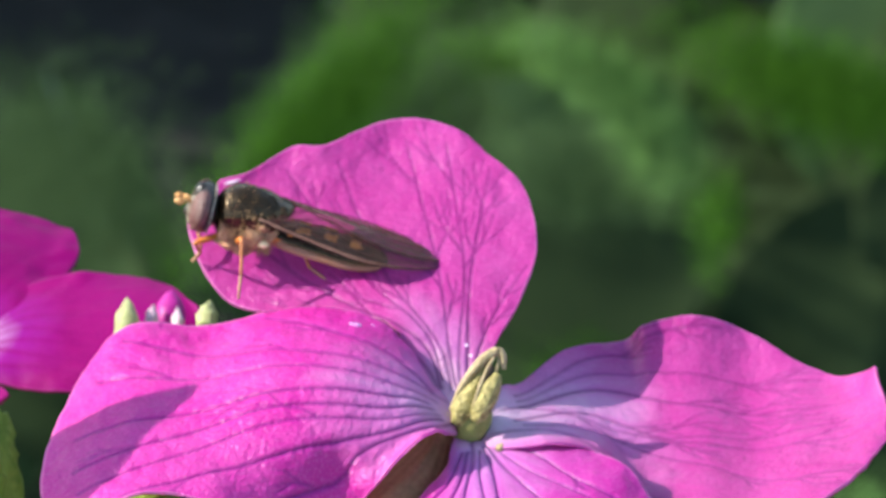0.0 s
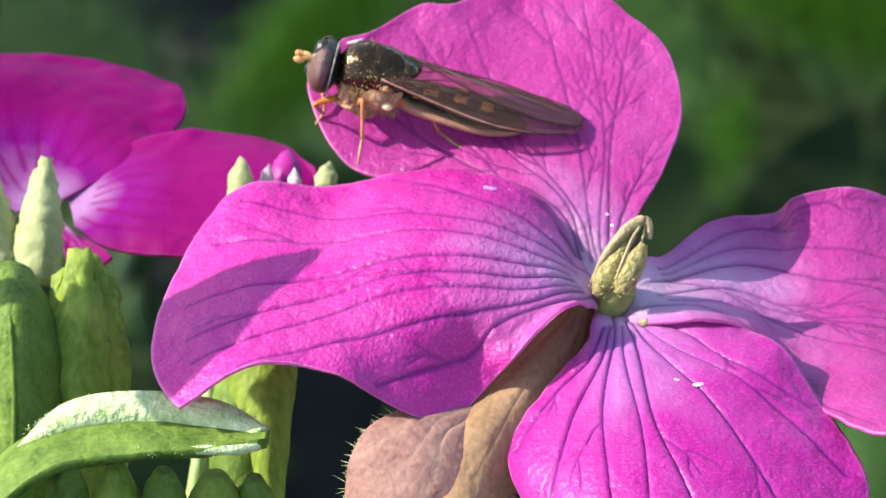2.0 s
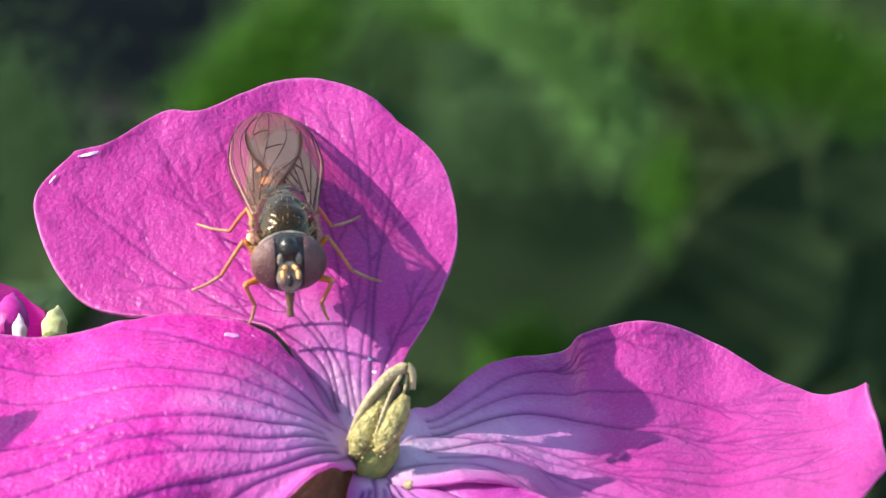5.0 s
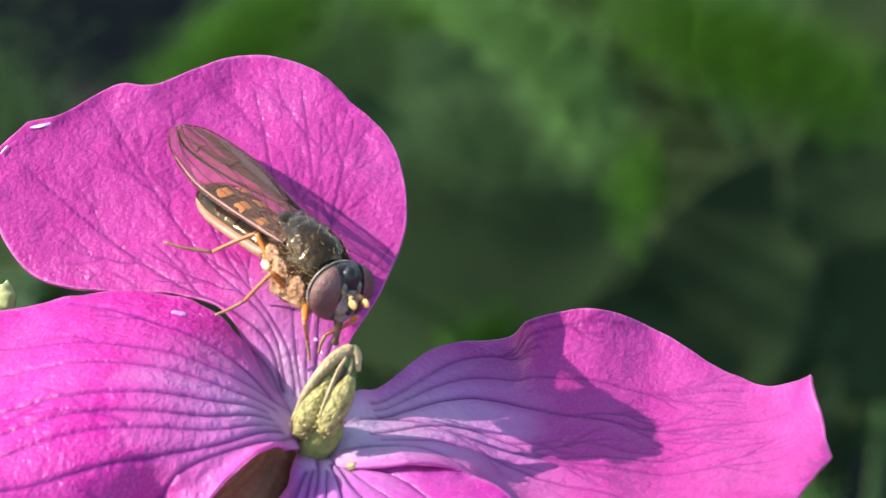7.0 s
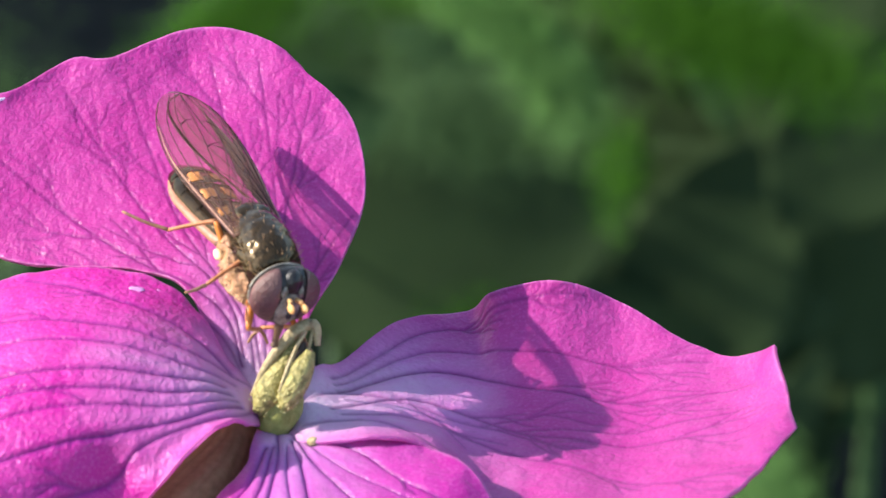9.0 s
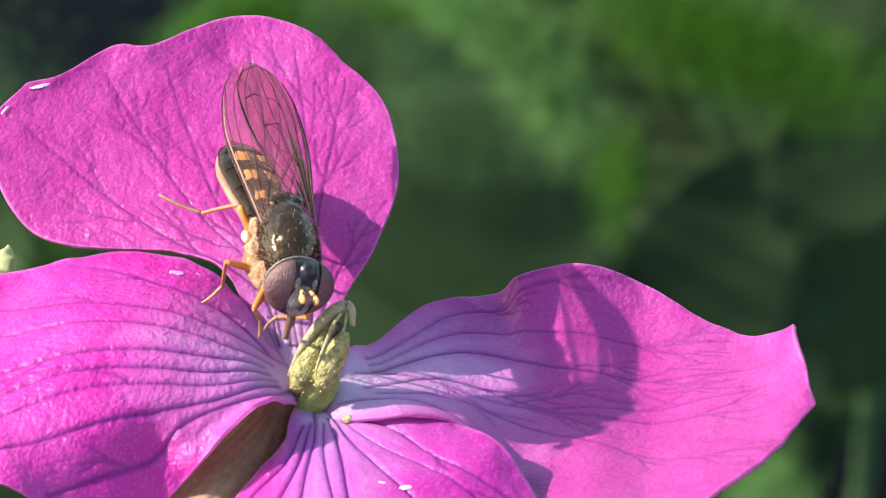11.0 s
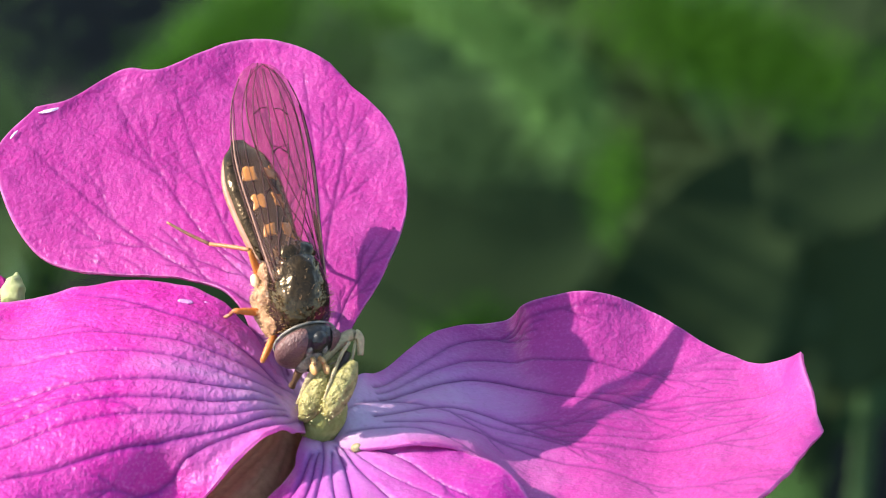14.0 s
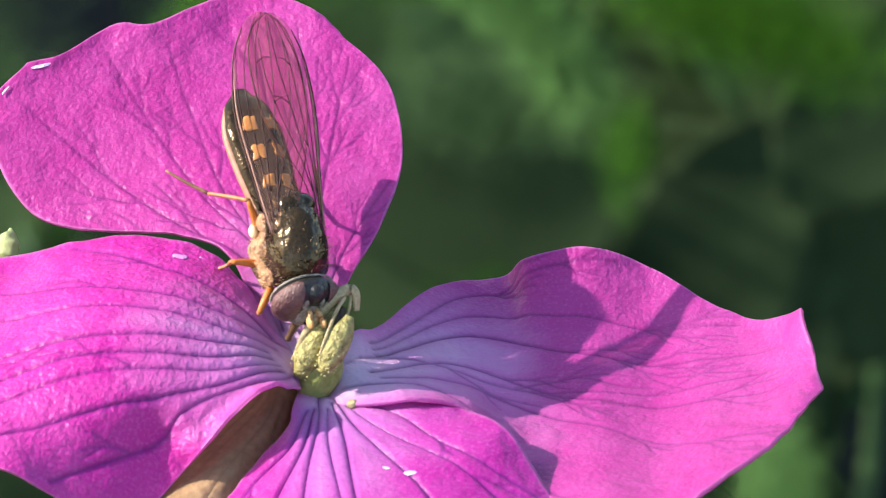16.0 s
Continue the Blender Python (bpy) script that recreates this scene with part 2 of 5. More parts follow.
# ---- mesh helpers (all in millimetres) ----
def mesh_object(name, verts, faces, material, parent=None, label="", smooth=True):
    me = bpy.data.meshes.new(name)
    me.from_pydata([tuple(c * MM for c in v) for v in verts], [], [tuple(f) for f in faces])
    me.materials.append(material)
    if smooth:
        me.polygons.foreach_set("use_smooth", [True] * len(me.polygons))
    ob = new(name, me)
    ob.parent = parent
    if label:
        ob["label"] = label
    return ob


def thing(name, place, label, category, group=""):
    ob = new(name)
    ob.location = place
    ob.empty_display_size = 0.002
    return tagged(ob, label, category, group)


def catmull(pts, s):
    """Catmull-Rom through the rows of pts, s from 0 to 1."""
    pts = np.asarray(pts, float)
    n = len(pts) - 1
    x = np.clip(np.asarray(s) * n, 0, n - 1e-9)
    i = x.astype(int)
    f = (x - i).reshape(-1, *([1] * (pts.ndim - 1)))
    ext = np.concatenate([[2 * pts[0] - pts[1]], pts, [2 * pts[-1] - pts[-2]]])
    a, b, c, d = ext[i], ext[i + 1], ext[i + 2], ext[i + 3]
    return 0.5 * (2 * b + (c - a) * f + (2 * a - 5 * b + 4 * c - d) * f**2 + (3 * b - a - 3 * c + d) * f**3)


def sheet(net, u, v, shape=None):
    """The surface through a net of stations (one edge, middle, other edge) at the arrays u, v."""
    net = np.asarray(net, float)
    v = np.clip(v, 0, 1)
    rows = catmull(net, v)
    a, b, c = rows[:, 0], rows[:, 1], rows[:, 2]
    w = np.asarray(u)[:, None]
    p = a * (1 - w) * (1 - 2 * w) + b * 4 * w * (1 - w) + c * w * (2 * w - 1)
    return p if shape is None else shape(p, u, v)


def grid_faces(nu, nv):
    return [(j * nu + i, j * nu + i + 1, (j + 1) * nu + i + 1, (j + 1) * nu + i) for j in range(nv - 1) for i in range(nu - 1)]


def vein_lines(rng, flat, mains, forks=4, taper=0.28):
    """Veins that fan from the claw to the rim and fork on the way: flat points and widths."""
    pts, wid = [], []

    def rim(f):
        if f < 0.22:
            return 0.02, 0.50 + f / 0.22 * 0.45
        if f > 0.78:
            return 0.98, 0.95 - (f - 0.78) / 0.22 * 0.45
        return 0.02 + (f - 0.22) / 0.56 * 0.96, 0.97

    def line(points, w0, w1, n):
        c = catmull(points, np.linspace(0, 1, n))
        pts.append(c)
        wid.append(np.linspace(w0, w1, n))
        return c

    def fork(c, heading, length, side, w, depth):
        """A side vein that leaves at an angle and bends back to the heading."""
        a0 = side * rng.uniform(0.35, 0.6)
        p, path = np.array(c), [np.array(c)]
        for i in range(5):
            a = a0 * (1 - 0.14 * i) + rng.uniform(-0.14, 0.14)
            p = p + length / 5 * np.array((heading[0] * math.cos(a) - heading[1] * math.sin(a), heading[0] * math.sin(a) + heading[1] * math.cos(a)))
            path.append(p)
        line(path, w, w * 0.45, 50)
        if depth:
            for i in (2, 3):
                h = path[i + 1] - path[i]
                fork(path[i], h / np.linalg.norm(h), length * rng.uniform(0.4, 0.65), side if i == 2 else -side, w * 0.65, depth - 1)

    for k in range(mains):
        f = (k + 0.5) / mains
        v0 = rng.uniform(0.05, 0.20)
        claw = flat(np.array([0.5 + (f - 0.5) * 0.7, 0.5 + (f - 0.5) * 0.85]), np.array([v0, v0 + 0.16]))
        u, v = rim(min(0.98, max(0.02, f + rng.uniform(-0.03, 0.03))))
        end = flat(np.array([u]), np.array([v]))[0]
        d = end - claw[1]
        bow = np.array((-d[1], d[0])) * rng.uniform(-0.05, 0.05)
        c = line([claw[0], claw[1], claw[1] + d * 0.35 + bow, claw[1] + d * 0.68 + 0.6 * bow, claw[1] + d * 0.95], rng.uniform(0.55, 1.0), taper, 160)
        side = 1 if rng.uniform() < 0.5 else -1
        for t in np.sort(rng.uniform(0.34, 0.88, forks)):
            i = int(t * 158)
            h = c[i + 1] - c[i]
            side = -side
            fork(c[i], h / np.linalg.norm(h), np.linalg.norm(d) * rng.uniform(0.15, 0.30), side, 0.72 - 0.5 * t, 1)
    return np.concatenate(pts), np.concatenate(wid)


def petal(name, net, parent, label, material, seed, mains=7, nu=210, nv=250, ruffle=0.12, groove=0.035, thickness=0.12, shape=None, forks=4, taper=0.28):
    rng = np.random.default_rng(seed)
    uu, vv = np.meshgrid(np.linspace(0, 1, nu), np.linspace(0, 1, nv))
    u, v = uu.ravel(), vv.ravel()
    p = sheet(net, u, v, shape)
    g = p.reshape(nv, nu, 3)
    nrm = np.cross(np.gradient(g, axis=1), np.gradient(g, axis=0)).reshape(-1, 3)
    nrm /= np.linalg.norm(nrm, axis=1, keepdims=True) + 1e-9
    if nrm[len(nrm) // 2] @ np.array((0, -0.82, 0.57)) < 0:
        nrm = -nrm
    centre = p.mean(0)
    plane = np.linalg.svd(p[::37] - centre, full_matrices=False)[2][:2]
    flat = lambda a, b: (sheet(net, a, b, shape) - centre) @ plane.T
    pts, wid = vein_lines(rng, flat, mains, forks, taper)
    p2 = (p - centre) @ plane.T
    tree = kdtree.KDTree(len(pts))
    for i, c in enumerate(pts):
        tree.insert((c[0], c[1], 0), i)
    tree.balance()
    vein, puff = np.zeros(len(p)), np.zeros(len(p))
    for i, c in enumerate(p2):
        near = tree.find_n((c[0], c[1], 0), 5)
        for _, k, d in near:
            w = 0.036 + 0.066 * wid[k]
            vein[i] = max(vein[i], math.exp(-(d / w) ** 2) * (0.30 + 0.70 * wid[k]))
        puff[i] = min(near[0][2], 0.45) / 0.45
    wave = np.array([noise.noise(Vector(c) * 0.45 + Vector((seed, 0, 0))) + 0.35 * noise.noise(Vector(c) * 1.5) for c in p])
    vein = vein * np.clip((v + 0.02) / 0.16, 0.3, 1)
    edge = np.minimum(np.minimum(u, 1 - u) * 2, (1 - v) * 1.4)
    fade = np.clip(v / 0.22, 0, 1)
    p = p + nrm * (groove * (0.3 * puff - 1.3 * vein**1.4) * fade * np.clip(edge * 6, 0, 1) + ruffle * wave * fade * (1.5 - np.clip(edge * 3, 0, 1)))[:, None]
    ob = mesh_object(name, p, grid_faces(nu, nv), material, parent, label)
    at = ob.data.attributes.new("vein", "FLOAT", "POINT")
    at.data.foreach_set("value", vein)
    at = ob.data.attributes.new("puff", "FLOAT", "POINT")
    at.data.foreach_set("value", np.clip(puff * 1.6 - 0.6, 0, 1) * np.clip(edge * 3, 0, 1))
    at = ob.data.attributes.new("margin", "FLOAT", "POINT")
    cells = np.minimum(np.minimum(u, 1 - u) * (nu - 1), (1 - v) * (nv - 1))
    at.data.foreach_set("value", np.clip(1 - cells / 1.5, 0, 1) * np.clip((v - 0.25) / 0.1, 0, 1))
    uvs = ob.data.uv_layers.new(name="UVMap")
    idx = np.zeros(len(ob.data.loops), int)
    ob.data.loops.foreach_get("vertex_index", idx)
    uvs.data.foreach_set("uv", np.stack([u[idx], v[idx]], 1).ravel())
    so = ob.modifiers.new("thickness", "SOLIDIFY")
    so.thickness, so.offset = thickness * MM, 0.0
    return ob


def tube_mesh(points, radii, sides=10, steps=None):
    """Vertices and faces of a closed, tapered tube along points."""
    pts, rad = np.asarray(points, float), np.asarray(radii, float)
    n = steps or max(6, 5 * (len(pts) - 1))
    s = np.linspace(0, 1, n)
    c, r = catmull(pts, s), np.maximum(catmull(rad[:, None], s)[:, 0], 0.001)
    tan = np.gradient(c, axis=0)
    tan /= np.linalg.norm(tan, axis=1, keepdims=True) + 1e-12
    ref = np.array((0.31, 0.2, 0.93)) if abs(tan[0] @ np.array((0.31, 0.2, 0.93))) < 0.9 else np.array((1.0, 0, 0))
    verts, faces = [], []
    for i in range(n):
        a = np.cross(tan[i], ref)
        a /= np.linalg.norm(a)
        b = np.cross(tan[i], a)
        for k in range(sides):
            t = 2 * math.pi * k / sides
            verts.append(c[i] + r[i] * (math.cos(t) * a + math.sin(t) * b))
    for i in range(n - 1):
        for k in range(sides):
            k2 = (k + 1) % sides
            faces.append((i * sides + k, i * sides + k2, (i + 1) * sides + k2, (i + 1) * sides + k))
    faces.append(tuple(range(sides))[::-1])
    faces.append(tuple((n - 1) * sides + k for k in range(sides)))
    return verts, faces


def tube(name, points, radii, material, parent=None, label="", sides=10, steps=None):
    v, f = tube_mesh(points, radii, sides, steps)
    return mesh_object(name, v, f, material, parent, label)


def spindle(name, p0, p1, radius, material, parent=None, label="", profile=(0.35, 0.85, 1.0, 0.8, 0.12), rough=0.0, flat=1.0, sides=16):
    """A tapered, slightly lumpy body from p0 to p1."""
    p0, p1 = np.asarray(p0, float), np.asarray(p1, float)
    n = len(profile)
    pts = [p0 + (p1 - p0) * i / (n - 1) for i in range(n)]
    v, f = tube_mesh(pts, [radius * q for q in profile], sides, 22)
    v = np.array(v)
    if rough:
        v = np.array([q + rough * np.array(noise.noise_vector(Vector(q) * 3.5)) for q in v])
    return mesh_object(name, v, f, material, parent, label)


def loft(name, stations, material, parent=None, label="", sides=28, steps=30, top_only=False, lump=0.0):
    """A body along x: stations of (x, half width, half height, z)."""
    s = catmull(np.asarray(stations, float), np.linspace(0, 1, steps))
    verts, faces = [], []
    span, first = (math.pi * 0.94, math.pi * 0.03) if top_only else (2 * math.pi, 0.0)
    m = sides + 1 if top_only else sides
    for x, w, h, z in s:
        for k in range(m):
            t = first + span * k / sides
            q = Vector((x, max(w, 0.005) * math.cos(t), z + max(h, 0.005) * math.sin(t)))
            if lump:
                q += lump * noise.noise_vector(q * 2.2)
            verts.append(q)
    for i in range(steps - 1):
        for k in range(sides if not top_only else m - 1):
            k2 = (k + 1) % m
            faces.append((i * m + k, i * m + k2, (i + 1) * m + k2, (i + 1) * m + k))
    if not top_only:
        faces.append(tuple(range(m))[::-1])
        faces.append(tuple((steps - 1) * m + k for k in range(m)))
    return mesh_object(name, verts, faces, material, parent, label)


def ellipsoid(name, centre, radii, material, parent=None, label="", turn=(0, 0, 0), n=24, lump=0.0):
    bm = bmesh.new()
    bmesh.ops.create_uvsphere(bm, u_segments=n, v_segments=n // 2, radius=1.0)
    rot = Euler([radians(a) for a in turn]).to_matrix()
    verts = []
    for q in bm.verts:
        c = Vector(centre) + rot @ Vector([q.co[i] * radii[i] for i in range(3)])
        if lump:
            c += lump * noise.noise_vector(c * 2.5)
        verts.append(c)
    faces = [[w.index for w in f.verts] for f in bm.faces]
    bm.free()
    return mesh_object(name, verts, faces, material, parent, label)


# ---- ground ----
def ground():
    n, rng = 60, np.random.default_rng(5)
    xs = np.sign(np.linspace(-1, 1, n)) * np.abs(np.linspace(-1, 1, n)) ** 3 * 60000
    verts = [(x, y, 25 * noise.noise(Vector((x, y, 0)) * 0.01) if abs(x) + abs(y) < 4000 else 0) for y in xs for x in xs]
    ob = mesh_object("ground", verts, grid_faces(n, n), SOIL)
    return tagged(ob, "bare soil, its colour darkened for the shade under foliage", "ground", kind="structure")


ground()


# ---- the main flower ----
def back_lobes(p, u, v):
    """Two notches in the far rim."""
    dip = sum(np.interp(u + k, (0, 0.05, 0.085, 0.13, 0.18, 0.22, 0.27, 0.30, 0.35, 0.40, 0.50, 0.60, 0.80, 1), (0.5, 1.1, 1.3, 1.0, 0.62, 0.6, 1.2, 1.65, 1.5, 1.2, 0.55, 0.15, 0, 0)) for k in (-0.03, -0.015, 0, 0.015, 0.03)) / 5
    return p - np.outer(dip * np.clip((v - 0.75) / 0.25, 0, 1) ** 2, np.array((0.1, 0.45, 0.25)))


# stations from the claw to the rim of each petal: one edge, middle, other edge
BACK_NET = [
    [(-1.5, 1.23, 0.01), (-1.08, 1.29, 0.09), (-0.7, 1.4, 0.26)],
    [(-2.57, 2.68, 0.87), (-1.55, 2.68, 0.87), (-0.53, 2.68, 0.87)],
    [(-3.28, 4.06, 1.96), (-1.78, 3.97, 1.83), (-0.02, 3.79, 1.58)],
    [(-4.64, 5.1, 2.05), (-2.26, 5.66, 2.51), (0.76, 5.23, 2.24)],
    [(-8.61, 6.24, 1.93), (-3.37, 7.88, 3.23), (1.38, 7.37, 3.2)],
    [(-10.06, 8.66, 3.65), (-4.02, 9.94, 4.08), (0.92, 9.70, 4.31)],
    [(-8.92, 10.29, 4.75), (-3.8, 12.42, 5.54), (-0.75, 11.47, 4.97)],
]
RIGHT_NET = [
    [(-0.39, 2.79, -0.02), (-0.65, 1.7, -0.14), (-0.93, 0.99, -0.53)],
    [(0.12, 3.49, -0.19), (0, 1.52, 0.03), (-0.1, -0.17, 0.03)],
    [(0.72, 4.35, -0.61), (1.08, 2.45, -0.46), (1.45, -0.5, 0.49)],
    [(2.24, 6.64, -0.9), (2.73, 3.9, -1.13), (3.21, -0.47, -0.08)],
    [(4.04, 7.54, -1.24), (4.34, 3.05, -1.35), (4.62, -2.34, -0.68)],
    [(4.74, 7.36, -0.5), (5.34, 2.67, -1.38), (5.86, -4.9, 0.04)],
    [(6.32, 7.58, -0.31), (6.64, 2.47, -1.28), (6.86, -6.11, 0.59)],
    [(8.18, 7.4, -0.86), (8.18, 2.31, -1.41), (8.04, -5.95, 0.65)],
    [(9.87, 6.01, -1.13), (9.71, 1.4, -0.86), (9.48, -4.99, 0.88)],
    [(11.14, 4.88, -0.9), (11.28, 1.92, -0.62), (11.11, -2.92, 0.8)],
    [(12.22, 4.16, 0.07), (12.38, 2.35, 0.25), (12.62, 0.22, 0.19)],
]
LEFT_NET = [
    [(-1.68, 2.58, 0.2), (-1.33, 1.66, -0.08), (-1.3, 0.97, -0.36)],
    [(-2.28, 2.28, 0.82), (-1.89, 0.9, 0.76), (-1.59, -0.18, 0.61)],
    [(-2.89, 3.25, 1.33), (-3.14, 0.19, 1.66), (-2.41, -1.31, 1.09)],
    [(-4.27, 4.54, 1.95), (-5.16, -0.48, 2.1), (-4.19, -2.84, -0.05)],
    [(-6.33, 5.29, 1.8), (-7.41, -0.94, 1.97), (-6.16, -4.09, -0.78)],
    [(-9.08, 5.12, 1.21), (-9.76, -0.82, 1.44), (-9.16, -3.90, 0.71)],
    [(-11.82, 4.94, 1.29), (-11.96, -0.43, 1.12), (-11.5, -3.95, 0.99)],
    [(-13.24, 3.87, 0.65), (-14.63, -1.34, 0.17), (-13.68, -4.65, -0.02)],
]
FRONT_NET = [
    [(-1.36, 1.41, -0.42), (-0.9, 1.38, -0.64), (-0.22, 1.23, -0.69)],
    [(-1.55, -0.26, 0.15), (-0.58, -0.22, 0.03), (0.44, 0.1, -0.2)],
    [(-1.77, -1.38, 0.12), (-0.35, -2.3, 0.2), (2.29, 0.03, 0.05)],
    [(-2.93, -2.9, -0.66), (-0.2, -4.82, 0.09), (4.11, -1.43, 0.05)],
    [(-3.91, -4.81, -1.65), (-0.05, -7.42, -0.13), (5.41, -3.76, -0.49)],
    [(-2.97, -7.1, -2.29), (0.6, -9.74, -0.83), (6.43, -6.07, -0.82)],
    [(-1.31, -8.54, -2.61), (1.26, -11.03, -1.46), (6.56, -7.62, -1.3)],
]


def lip(p, u, v):
    """A curled lip where the arched petal wraps round the sepal, and the hollow beside it."""
    rise = np.exp(-(((v - 0.33) / 0.13) ** 2)) * np.clip((u - 0.84) / 0.16, 0, 1) ** 2
    p = p + np.outer(rise, np.array((0.05, -0.10, 0.55)))
    dent = np.interp(v, (0.37, 0.41, 0.445, 0.47, 0.53, 0.60, 0.68, 0.78), (0, 0.10, 0.50, 0.58, 0.35, 0.0, -0.30, 0))
    q = np.clip((u - 0.64) / 0.22, 0, 1)
    return p + np.outer(dent * q * q * (3 - 2 * q), np.array((0, 0.82, -0.57)))


def scar(net, u, v, length, width, lean, label, owner):
    """A pale flake on a petal, lying along its length."""
    n, m = 14, 7
    rng = np.random.default_rng(int(1000 * u + 77 * v * 100))
    shape = back_lobes if owner is petal_back else None
    s0 = sheet(net, np.array([u, u, u + 0.01]), np.array([v, v + 0.01, v]), shape)
    du, dv = 0.01 / np.linalg.norm(s0[2] - s0[0]), 0.01 / np.linalg.norm(s0[1] - s0[0])
    verts = []
    up = np.cross(s0[2] - s0[0], s0[1] - s0[0])
    up /= np.linalg.norm(up)
    up = up if up @ np.array((0, -0.82, 0.57)) > 0 else -up
    for i in range(n):
        a = 2 * i / (n - 1) - 1
        w = width * math.sqrt(max(0.02, 1 - a * a)) * rng.uniform(0.6, 1.1)
        for k in range(m):
            b = 2 * k / (m - 1) - 1
            p = sheet(net, np.array([u + du * (b * w + lean * a * length)]), np.array([v + dv * a * length]), shape)[0]
            verts.append(p + up * (0.035 + 0.02 * (1 - b * b)))
    ob = mesh_object("scar", verts, grid_faces(m, n), SPECK if owner in (petal_left, petal_right) else SPECK_WHITE, owner, label)
    so = ob.modifiers.new("thickness", "SOLIDIFY")
    so.thickness, so.offset = 0.03 * MM, -1.0
    return ob


flower = thing("flower", FLOWER, "magenta four-petalled flower with lilac centre and dark veins", "flower", "magenta flowers")
petal_back = petal("petal", BACK_NET, flower, "broad standing magenta petal with a notched rim", PETAL, 11, 8, shape=back_lobes)
petal_right = petal("petal", RIGHT_NET, flower, "spreading magenta petal with an angular tip", PETAL, 23, 7, groove=0.05)
petal_left = petal("petal", LEFT_NET, flower, "arched magenta petal drooping at its rim", PETAL_ARCHED, 37, 8, groove=0.065, forks=1, taper=0.6, shape=lip)
petal_front = petal("petal", FRONT_NET, flower, "drooping magenta petal with white scars", PETAL_PALE, 41, 8, groove=0.085, forks=1, taper=0.6)
petal("sepal", [
    [(-2.35, 1.35, -0.51), (-1.95, 1.02, -0.11), (-1.53, 1.15, -0.45)],
    [(-2.89, 0.73, -0.7), (-2.21, -0.22, -0.31), (-1.62, 0.5, -1.03)],
    [(-4.02, -1.14, -0.93), (-3.27, -2, -0.59), (-2.25, -1.67, -1.34)],
    [(-5.68, -3.31, -1.24), (-4.67, -4.39, -1.04), (-3.32, -3.87, -2.03)],
    [(-7.47, -5.47, -2.58), (-5.63, -6.44, -2.22), (-3.97, -5.63, -2.81)],
], flower, "purple-brown sepal", SEPAL, 53, 5, 60, 80, groove=0.03, thickness=0.3)
SWOLLEN_NET = [
    [(-4.68, -2.51, -0.97), (-4.34, -2.94, -1.07), (-4, -2.89, -1.52)],
    [(-7.35, -3.76, -0.83), (-5.83, -4.56, -0.93), (-4.33, -4.35, -1.69)],
    [(-8.5, -4.55, -1.62), (-6.31, -5.71, -1.53), (-3.98, -5.09, -2.38)],
    [(-8.8, -5.67, -2.87), (-6.45, -6.73, -2.64), (-3.46, -5.81, -3.07)],
]
swollen = petal("sepal", SWOLLEN_NET, flower, "pinkish swollen sepal", SEPAL_PINK, 59, 5, 60, 80, groove=0.03, thickness=0.3)

def margin_hairs(net, owner, count, seed):
    """Short fine hairs along one edge of a sepal."""
    rng, verts, faces = np.random.default_rng(seed), [], []
    for k in range(count):
        u, v = rng.uniform(0, 0.06), rng.uniform(0.15, 1)
        q = sheet(net, np.array([u, u + 0.05]), np.array([v, v]))
        out = q[0] - q[1]
        out = out / np.linalg.norm(out) + rng.uniform(-0.5, 0.5, 3)
        ln = rng.uniform(0.15, 0.45)
        tv, tf = tube_mesh([q[0], q[0] + 0.5 * ln * out, q[0] + ln * out + np.array((0, 0, -0.03))], (0.014, 0.010, 0.004), 3, 3)
        faces += [tuple(i + len(verts) for i in f) for f in tf]
        verts += tv
    return tagged(mesh_object("down", verts, faces, DOWN, owner, "short pale hairs"), kind="stuff")


margin_hairs(SWOLLEN_NET, swollen, 170, 6)
for net, owner, spots in (
    (LEFT_NET, petal_left, ((0.07, 0.44, 0.19, 0.14, 0.3), (0.04, 0.40, 0.10, 0.08, 0))),
    (RIGHT_NET, petal_right, ((0.36, 0.29, 0.30, 0.08, 0.1), (0.58, 0.29, 0.35, 0.10, 0.1), (0.22, 0.73, 0.12, 0.10, 0), (0.62, 0.40, 0.5, 0.03, 0.1), (0.55, 0.45, 0.4, 0.025, 0.1))),
    (FRONT_NET, petal_front, ((0.681, 0.438, 0.08, 0.10, 1.0), (0.744, 0.475, 0.10, 0.17, 1.5), (0.80, 0.514, 0.14, 0.20, 2.4))),
    (BACK_NET, petal_back, ((0.055, 0.972, 0.09, 0.40, 0), (0.02, 0.90, 0.16, 0.07, 0), (0.72, 0.30, 0.06, 0.12, 0), (0.80, 0.26, 0.05, 0.10, 0))),
):
    for k, (u, v, ln, wd, lean) in enumerate(spots):
        scar(net, u, v, ln, wd, lean, "small whitish scar", owner)
CLAW = (-1.08, 1.29, 0.09)
throat = ellipsoid("throat", (-0.89, 1.38, -0.81), (1.0, 0.8, 0.6), THROAT, flower, "pale lilac throat", lump=0.06)
pistil = spindle("pistil", (-1.13, 0.63, -0.32), (-0.55, 1.29, 1.14), 0.62, PISTIL, flower, "olive green pistil", (0.62, 0.85, 0.95, 0.8, 0.3), 0.02)
spindle("anther", (-1.45, 0.47, 0.5), (-0.33, 1.81, 2.06), 0.42, POLLEN, flower, "olive pollen-dusted anther", (0.30, 0.85, 1, 0.92, 0.72, 0.25), 0.03)
spindle("anther", (-0.78, 0.21, 0.82), (-0.03, 1.09, 2.07), 0.35, POLLEN, flower, "olive pollen-dusted anther", (0.35, 0.85, 1, 0.95, 0.75, 0.35), 0.03)
